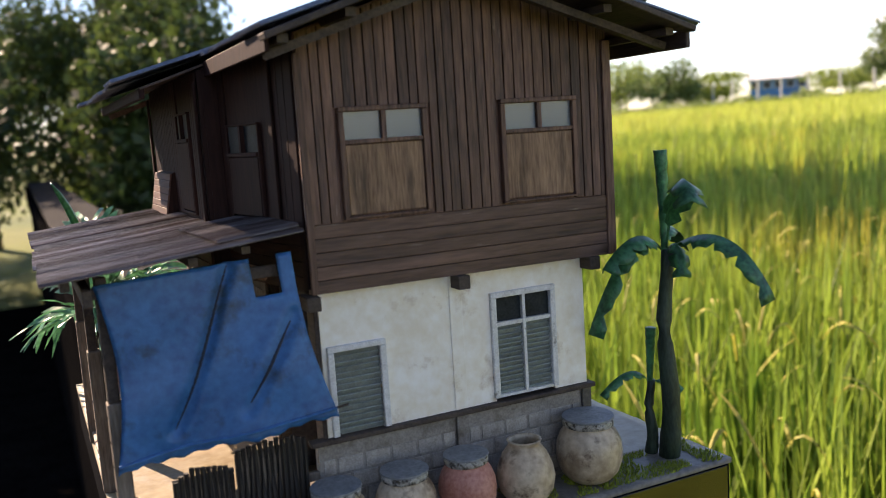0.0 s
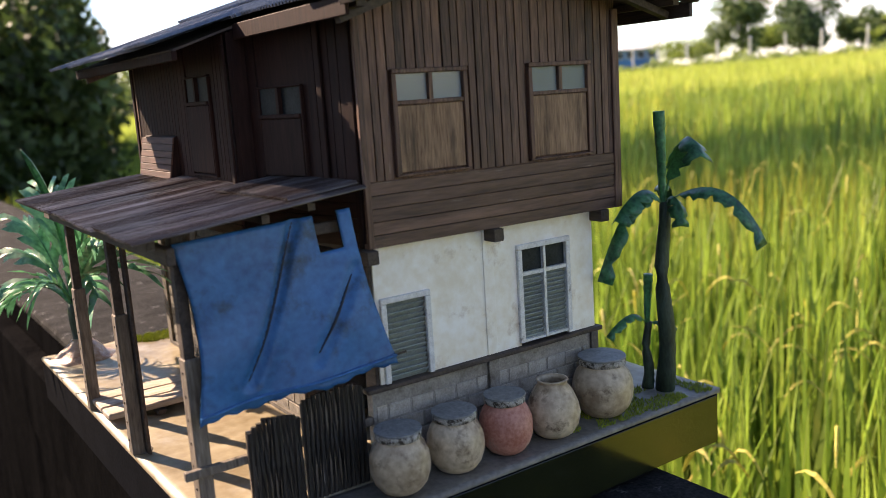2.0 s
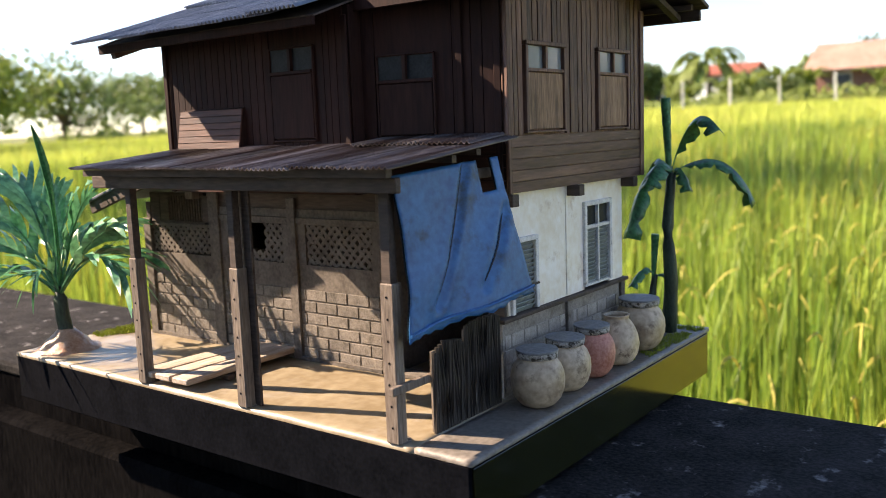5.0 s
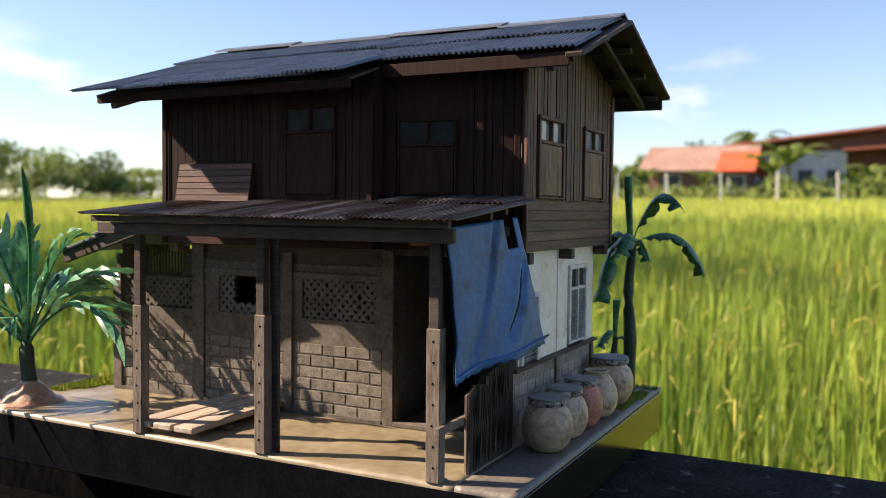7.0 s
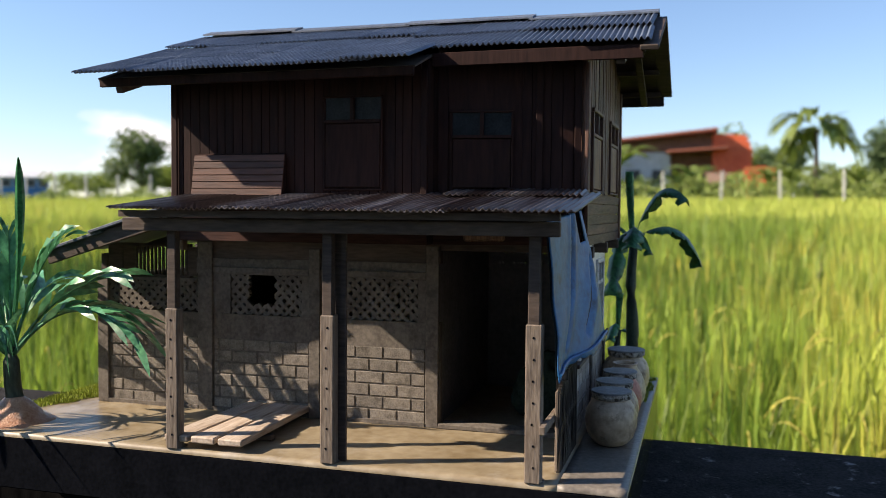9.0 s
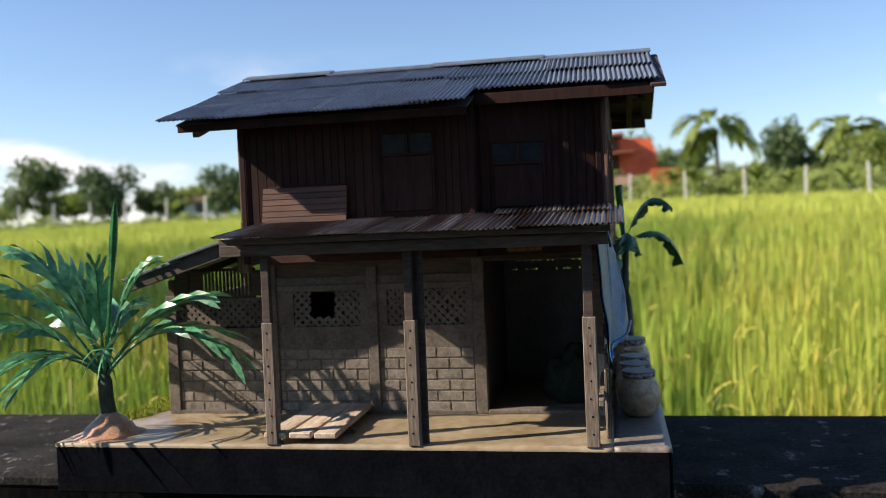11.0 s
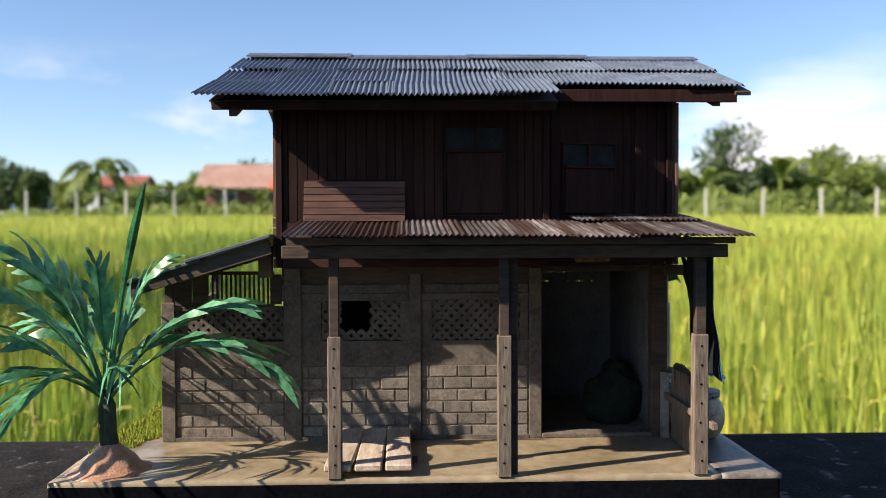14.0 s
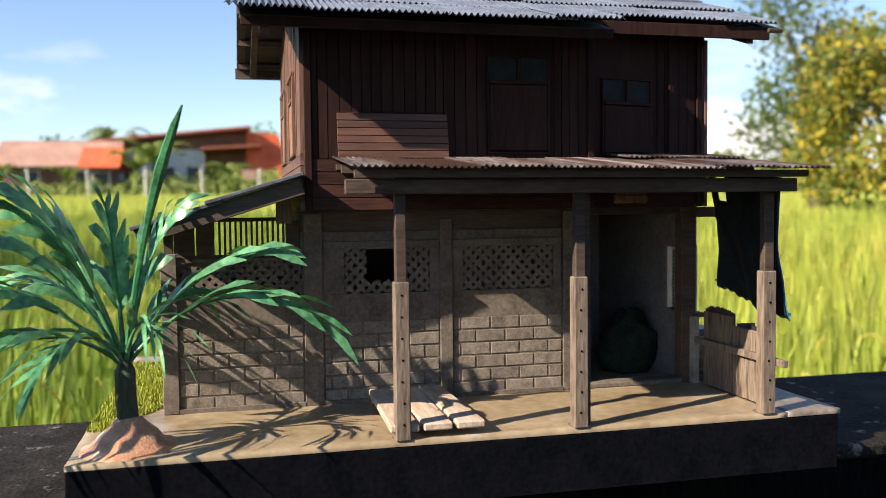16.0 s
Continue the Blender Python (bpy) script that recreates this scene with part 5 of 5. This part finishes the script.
# ---- trees and distance ----


def make_tree(name, label, at, h, w, material, leaves, seed, lobes=7, leaf=0.16, trunk=0.3, second=None):
    rng = np.random.RandomState(seed)
    t = thing(name, label, "tree", at=at)
    bm = bmesh.new()
    tr = 0.035 * h
    tube(bm, [(0, 0, -0.1), (0.03 * h * (rng.rand() - 0.5), 0, h * 0.25), (0.06 * h * (rng.rand() - 0.5), 0.02 * h, h * 0.55), (0, 0, h * 0.8)], [tr, tr * 0.75, tr * 0.5, tr * 0.15], 7)
    cs = []
    for k in range(lobes):
        a, q = 2 * math.pi * k / lobes + rng.rand(), rng.uniform(0.25, 1.0)
        c = np.array((math.cos(a) * w * 0.36 * q, math.sin(a) * w * 0.36 * q, h * (trunk + (1 - trunk) * rng.uniform(0.25, 0.82))))
        cs.append((c, np.array((w * rng.uniform(0.17, 0.30), w * rng.uniform(0.17, 0.30), h * (1 - trunk) * rng.uniform(0.16, 0.27)))))
        tube(bm, [(0, 0, h * 0.3), tuple(c * (0.5, 0.5, 0.8)), tuple(c)], [tr * 0.5, tr * 0.3, tr * 0.1], 5)
    part("trunk", bm, BARK, t)
    for mt, frac, nm in ((material, 1.0, "crown"),) if not second else ((material, 0.6, "crown"), (second, 0.4, "blossom")):
        n = int(leaves * frac)
        pick = rng.randint(0, lobes, n) if nm == "crown" else rng.randint(0, max(1, lobes // 2), n)
        c = np.array([cs[i][0] for i in pick])
        r = np.array([cs[i][1] for i in pick])
        d = rng.normal(size=(n, 3))
        d /= np.linalg.norm(d, axis=1)[:, None]
        p = c + d * r * (rng.rand(n)[:, None] ** 0.4) * rng.uniform(0.85, 1.2, (n, 1))
        u = rng.normal(size=(n, 3))
        u /= np.linalg.norm(u, axis=1)[:, None]
        v = np.cross(u, rng.normal(size=(n, 3)))
        v /= np.linalg.norm(v, axis=1)[:, None]
        s = leaf * rng.uniform(0.5, 1.2, (n, 1))
        verts = np.stack((p - u * s, p + v * s * 0.5, p + u * s, p - v * s * 0.5), 1).reshape(-1, 3)
        faces = [(4 * i, 4 * i + 1, 4 * i + 2, 4 * i + 3) for i in range(n)]
        cloud(nm, verts.tolist(), faces, mt, t)
    return t


def polar(az, r):
    x, y = -0.35 + r * math.cos(math.radians(az)), r * math.sin(math.radians(az))
    return (x, y, ground_z(min(x, 90), y))


GREENS = (TREE, TREE_LIGHT, TREE_DARK)
random.seed(77)
# the far tree line: azimuth, distance, height, width, kind (0 mid green, 1 pale, 2 dark)
for i, (az, r, h, w, k) in enumerate((
        (-45, 34, 3.6, 6, 0), (-33, 62, 3.6, 8, 0), (-29.4, 60, 4.0, 7, 1), (-26.6, 58, 6.0, 6, 1), (-23.9, 62, 5.2, 5, 0), (-19.9, 60, 7.3, 5.0, 2), (-21.8, 64, 4.6, 6, 0),
        (-17.0, 62, 5.0, 4.6, 1), (-14.9, 60, 5.0, 5, 1), (-13.2, 66, 4.0, 6, 0), (-10.7, 60, 6.2, 3.6, 2), (-8.4, 66, 4.0, 5, 1), (-4.6, 74, 6.6, 4.4, 2), (-2.8, 76, 7.4, 5.4, 1),
        (-0.6, 82, 5.0, 6, 0), (4.0, 80, 6.6, 5.2, 1), (6.6, 82, 6.0, 5, 0), (10.4, 76, 6.0, 5, 2), (13.4, 78, 5.2, 5, 1), (15.6, 74, 4.2, 6, 0), (17.8, 80, 4.0, 5, 1), (21.2, 66, 4.1, 2.6, 1),
        (23.4, 72, 4.9, 3.0, 0), (24.9, 74, 5.9, 4.4, 2), (27.3, 84, 4.6, 6, 1), (29.2, 66, 4.6, 3.6, 0), (32.4, 64, 5.2, 4.4, 2), (34.0, 84, 4.4, 5, 1), (35.8, 68, 6.4, 5.0, 0), (38.8, 100, 4.2, 9, 1),
        (46.5, 84, 4.4, 8, 1), (49.0, 66, 5.2, 6, 0), (52, 75, 5.6, 9, 1), (55.5, 66, 6.0, 9, 0), (60, 52, 6.0, 9, 0), (66, 34, 5.2, 7, 1), (70, 42, 4.4, 8, 0), (74, 46, 4.6, 9, 1), (78, 44, 4.4, 8, 0))):
    make_tree("tree", ("leafy green tree on the far side of the field", "pale green tree on the far side of the field", "dark dense tree on the far side of the field")[k],
              polar(az, r), h - 0.0135 * r, w, GREENS[k], 2800, i, 10, 0.21, 0.08)
# dark garden trees beside the wall
for i, (x, y, h, w) in enumerate(((1.4, 9.0, 3.0, 1.9), (0.95, 6.3, 2.2, 1.4), (2.0, 12.5, 3.4, 2.6), (-1.2, 6.4, 2.8, 2.0), (-0.9, 9.0, 3.2, 2.4), (0.8, 12.0, 3.2, 3.0), (2.6, 17.0, 4.2, 3.2),
                                  (-2.8, 7.0, 3.6, 3.0), (-0.5, 13.0, 3.6, 4.0), (1.8, 14.0, 3.6, 2.6))):
    make_tree("garden_tree", "dense dark green garden tree by the wall", (x, y, ground_z(x, y)), h, w, GARDEN, 13000, 60 + i, 13, 0.055, 0.04)
# Added tree: its crown stands sunward to cast a dark band on the rice.
make_tree("shade_tree", "added tall tree whose high crown shades the rice", (1.4, 12.4, ground_z(1.4, 12.4)), 8.4, 5.0, GARDEN, 9000, 99, 13, 0.09, 0.62)
make_tree("flowering_tree", "leafy tree with yellow blossom by the field", polar(-40.6, 18), 4.5, 3.6, TREE_LIGHT, 8000, 90, 10, 0.09, 0.06, TREE_YELLOW)
make_tree("roadside_tree", "loose-crowned green tree by the field", polar(-36.4, 22), 6.2, 4.2, TREE, 6500, 91, 11, 0.09, 0.10)


def coconut(az, r, h, s):
    h -= 0.0135 * r
    t = thing("coconut_palm", "tall coconut palm with drooping fronds", "palm", at=polar(az, r), group="coconut palms")
    bm = bmesh.new()
    tube(bm, [(0, 0, -0.1), (0.1, 0.05, h * 0.5), (0.0, 0.1, h)], [0.20, 0.15, 0.11], 8)
    part("trunk", bm, BARK, t)
    for k in range(15):
        a = 2 * math.pi * k / 15 + random.uniform(-0.15, 0.15)
        e = random.uniform(-0.3, 0.9)
        d = Vector((math.cos(a), math.sin(a), 0))
        bm = bmesh.new()
        frond(bm, arc((0, 0.1, h), Vector((0, 0.1, h)) + d * s * 0.6 + Vector((0, 0, s * (0.35 + 0.5 * e))), Vector((0, 0.1, h)) + d * s * 1.1 + Vector((0, 0, s * (e - 0.65))), 9), s * 0.22, 14)
        part("frond", bm, TREE_LIGHT, t)


coconut(-6.7, 54, 5.2, 2.3)
coconut(19.7, 62, 4.2, 2.3)
coconut(7.0, 70, 5.4, 2.2)
coconut(-14.0, 66, 5.2, 2.5)
coconut(-15.2, 68, 4.8, 2.4)


def far_banana(az, r, h):
    h -= 0.009 * r
    t = thing("banana_clump", "light green banana plant at the field edge", "plant", at=polar(az, r), group="banana plants at the field edge")
    bm = bmesh.new()
    tube(bm, [(0, 0, -0.1), (0.03, 0, h * 0.3), (0, 0, h * 0.6)], [0.15, 0.12, 0.09], 8)
    part("trunk", bm, TREE_LIGHT, t)
    for k in range(8):
        a = 2 * math.pi * k / 8 + random.uniform(-0.3, 0.3)
        d = Vector((math.cos(a), math.sin(a), 0))
        up = random.uniform(0.5, 1.0)
        bm = bmesh.new()
        blade_leaf(bm, arc((0, 0, h * 0.58), d * h * 0.25 + Vector((0, 0, h * (0.7 + 0.35 * up))), d * h * 0.55 + Vector((0, 0, h * (0.45 + 0.4 * up))), 8),
                   [h * 0.02, h * 0.05, h * 0.08, h * 0.09, h * 0.09, h * 0.09, h * 0.08, h * 0.06, h * 0.01], 0.3, 0.3)
        part("leaf", bm, TREE_LIGHT, t)


for az, r, h in ((-9.0, 44, 2.8), (-10.8, 43, 2.4), (-14.0, 43, 2.6), (-18.5, 43, 3.8), (-23.1, 45, 4.6), (-25.0, 46, 3.6), (-5.2, 46, 3.0), (-4.0, 47, 2.9), (0.6, 48, 3.2), (1.4, 49, 2.8),
                 (5.2, 47, 4.3), (6.2, 48, 3.7), (10.2, 50, 2.8), (14.0, 50, 3.0), (15.4, 50, 3.2), (17.2, 50, 3.0), (18.6, 51, 2.8), (21.0, 52, 2.7), (28.4, 52, 2.5)):
    far_banana(az, r, h)

# low scrub along the far edge
vs, fs = [], []
rng = np.random.RandomState(5)
for _ in range(34000):
    az = rng.uniform(-52, 62)
    r = rng.uniform(46, 66)
    x, y, z = polar(az, r)
    hh = 1.0 + 0.6 * noise.noise((az * 0.6, 0, 0)) + 0.4 * rng.rand() + max(-0.5, min(0.6, (12 - az) * 0.04))
    z += rng.rand() * max(0.3, hh)
    d = Vector((rng.normal(), rng.normal(), rng.normal())).normalized() * 0.24
    e = d.orthogonal() * 0.6
    i = len(vs)
    vs += [(x + d.x, y + d.y, z + d.z), (x + e.x, y + e.y, z + e.z), (x - d.x, y - d.y, z - d.z)]
    fs.append((i, i + 1, i + 2))
tagged(cloud("scrub", vs, fs, TREE_LIGHT, None, "low green scrub along the far field edge", "stuff"), category="scrub")

# fence posts across the field
bm = bmesh.new()
box(bm, (-0.05, -0.05, 0), (0.05, 0.05, 1.9), 0.01)
post_me = mesh_of(bm, "fence_post")
post_me.materials.append(PALE_POST)
random.seed(9)
for i in range(30):
    y = -20 + i * 2.4
    x = 39 + 0.12 * y + random.uniform(-0.2, 0.2)
    ob = new("fence_post", post_me)
    ob.matrix_basis = pose(x, y, ground_z(x, y) - 0.02, random.uniform(-2, 2), random.uniform(-2, 2), random.uniform(-9, 9))
    tagged(ob, "white concrete fence post standing in the rice", "fence post", "fence posts")


def gable_house(name, label, az, r, length, depth, wall_h, roof_h, turn, roof_mat, wall_mat, windows=3):
    wall_h -= 0.0135 * r
    t = thing(name, label, "house", at=polar(az, r), turn=turn)
    l, d = length / 2, depth / 2
    part("wall", boxes(((-d, -l, -0.3), (d, l, wall_h))), wall_mat, t)
    for s in (-1, 1):
        bm = bmesh.new()
        bar(bm, (0, 0, wall_h + roof_h), (s * (d + 0.7), 0, wall_h - 0.15), length + 1.2, 0.12, 0, up=(0, 0, 1))
        part("roof", bm, roof_mat, t)
    for y in (-l, l - 0.1):
        bm = bmesh.new()
        a = [bm.verts.new((x, yy, z)) for yy in (y, y + 0.1) for x, z in ((-d, wall_h), (d, wall_h), (0, wall_h + roof_h - 0.1))]
        bm.faces.new(a[:3])
        bm.faces.new(a[3:][::-1])
        part("gable", bm, wall_mat, t)
    for i in range(windows):
        y = -l + length * (i + 0.5) / windows
        w = part("window", boxes(((-d - 0.05, y - 0.5, wall_h - 1.3), (-d - 0.005, y + 0.5, wall_h - 0.3))), PALE_WALL, t)
        part("pane", boxes(((-d - 0.07, y - 0.42, wall_h - 1.22), (-d - 0.052, y + 0.42, wall_h - 0.38))), DARK_IN, w)




def long_house():
    """Long house under one rising sheet roof, with an orange end wall; its front looks to -x and y runs along it."""
    t = thing("red_roof_house", "long pale house under a red roof with orange end wall", "house", at=Vector(polar(1.1, 58)) - Vector((0, 0, 1.35)))
    part("wall", boxes(((0, 0.9, -0.3), (6, 7.0, 4.75))), PALE_WALL, t, "pale blue-white house wall")
    bm = bmesh.new()
    pr = [(7.2, 4.75), (-1.7, 4.75), (-1.7, 5.95), (7.2, 5.0)]
    ra, rb = ([bm.verts.new((x, y, z)) for y, z in pr] for x in (-0.05, 6))
    bm.faces.new(ra)
    bm.faces.new(rb[::-1])
    for q in range(4):
        bm.faces.new((ra[q], ra[(q + 1) % 4], rb[(q + 1) % 4], rb[q]))
    part("upper_wall", bm, BROWN_WALL, t, "brown brick upper wall")
    part("recess_wall", boxes(((1.2, -1.7, -0.3), (6, 0.9, 4.74))), BROWN_WALL, t, "brown wall behind the porch")
    bm = bmesh.new()
    bar(bm, (2.4, 7.8, 5.10), (2.4, -2.0, 6.10), 8.0, 0.16, up=(0, 0, 1))
    part("roof", bm, RED_ROOF, t, "rising red sheet roof")
    bm = bmesh.new()
    bar(bm, (-0.3, 1.1, 4.72), (-0.3, -2.6, 4.95), 2.6, 0.12, up=(0, 0, 1))
    part("porch_roof", bm, RED_ROOF, t, "low red porch roof")
    bm = bmesh.new()
    pr = [(-1.72, 0.6), (-4.1, 0.6), (-4.1, 4.7), (-3.7, 5.75), (-1.72, 5.9)]
    ra, rb = ([bm.verts.new((x, y, z)) for y, z in pr] for x in (-0.4, 5))
    bm.faces.new(ra)
    bm.faces.new(rb[::-1])
    for q in range(5):
        bm.faces.new((ra[q], ra[(q + 1) % 5], rb[(q + 1) % 5], rb[q]))
    part("end_wall", bm, ORANGE, t, "bright orange-red end wall")
    part("low_wall", boxes(((-1.0, -2.9, -0.3), (-0.6, -1.3, 3.4))), BROWN_ROOF, t)
    part("garden_wall", boxes(((-1.2, -5.4, -0.3), (-1.0, -3.6, 3.75))), ORANGE, t, "low orange-red garden wall")
    for y in (1.6, 3.2, 5.4):
        w = part("window", boxes(((-0.06, y - 0.5, 2.6), (-0.005, y + 0.5, 3.7))), PALE_WALL, t)
        part("pane", boxes(((-0.08, y - 0.42, 2.68), (-0.062, y + 0.42, 3.62))), DARK_IN, w)


long_house()
gable_house("shed", "open shed under a faded orange roof", 10.2, 57, 5.6, 5, 3.0, 1.5, 0, BROWN_ROOF, BROWN_WALL, 2)
gable_house("shed", "small lean shed with a bright orange roof", 8.0, 54, 1.0, 3, 2.9, 1.1, 0, ORANGE, BROWN_WALL, 1)
gable_house("farm_house", "low farm house under a faded grey roof", 22.8, 80, 3.6, 5, 3.0, 0.8, 0, PALE_WALL, BLUE_WALL, 2)
gable_house("shed", "small shed with red roof behind trees", 18.3, 95, 4.4, 5, 4.4, 1.0, 0, RED_ROOF, PALE_WALL, 2)
gable_house("farm_house", "long faded farm house among trees", 25.9, 84, 7.0, 5, 3.2, 0.9, 0, BROWN_ROOF, PALE_WALL, 3)
gable_house("blue_shed", "long blue metal farm shed", 42.6, 120, 6.6, 9, 4.0, 0.9, 42, PALE_WALL, BLUE_WALL, 5)

# ---- brickwork ----
random.seed(51)
for job in LATER:
    lay(*job)
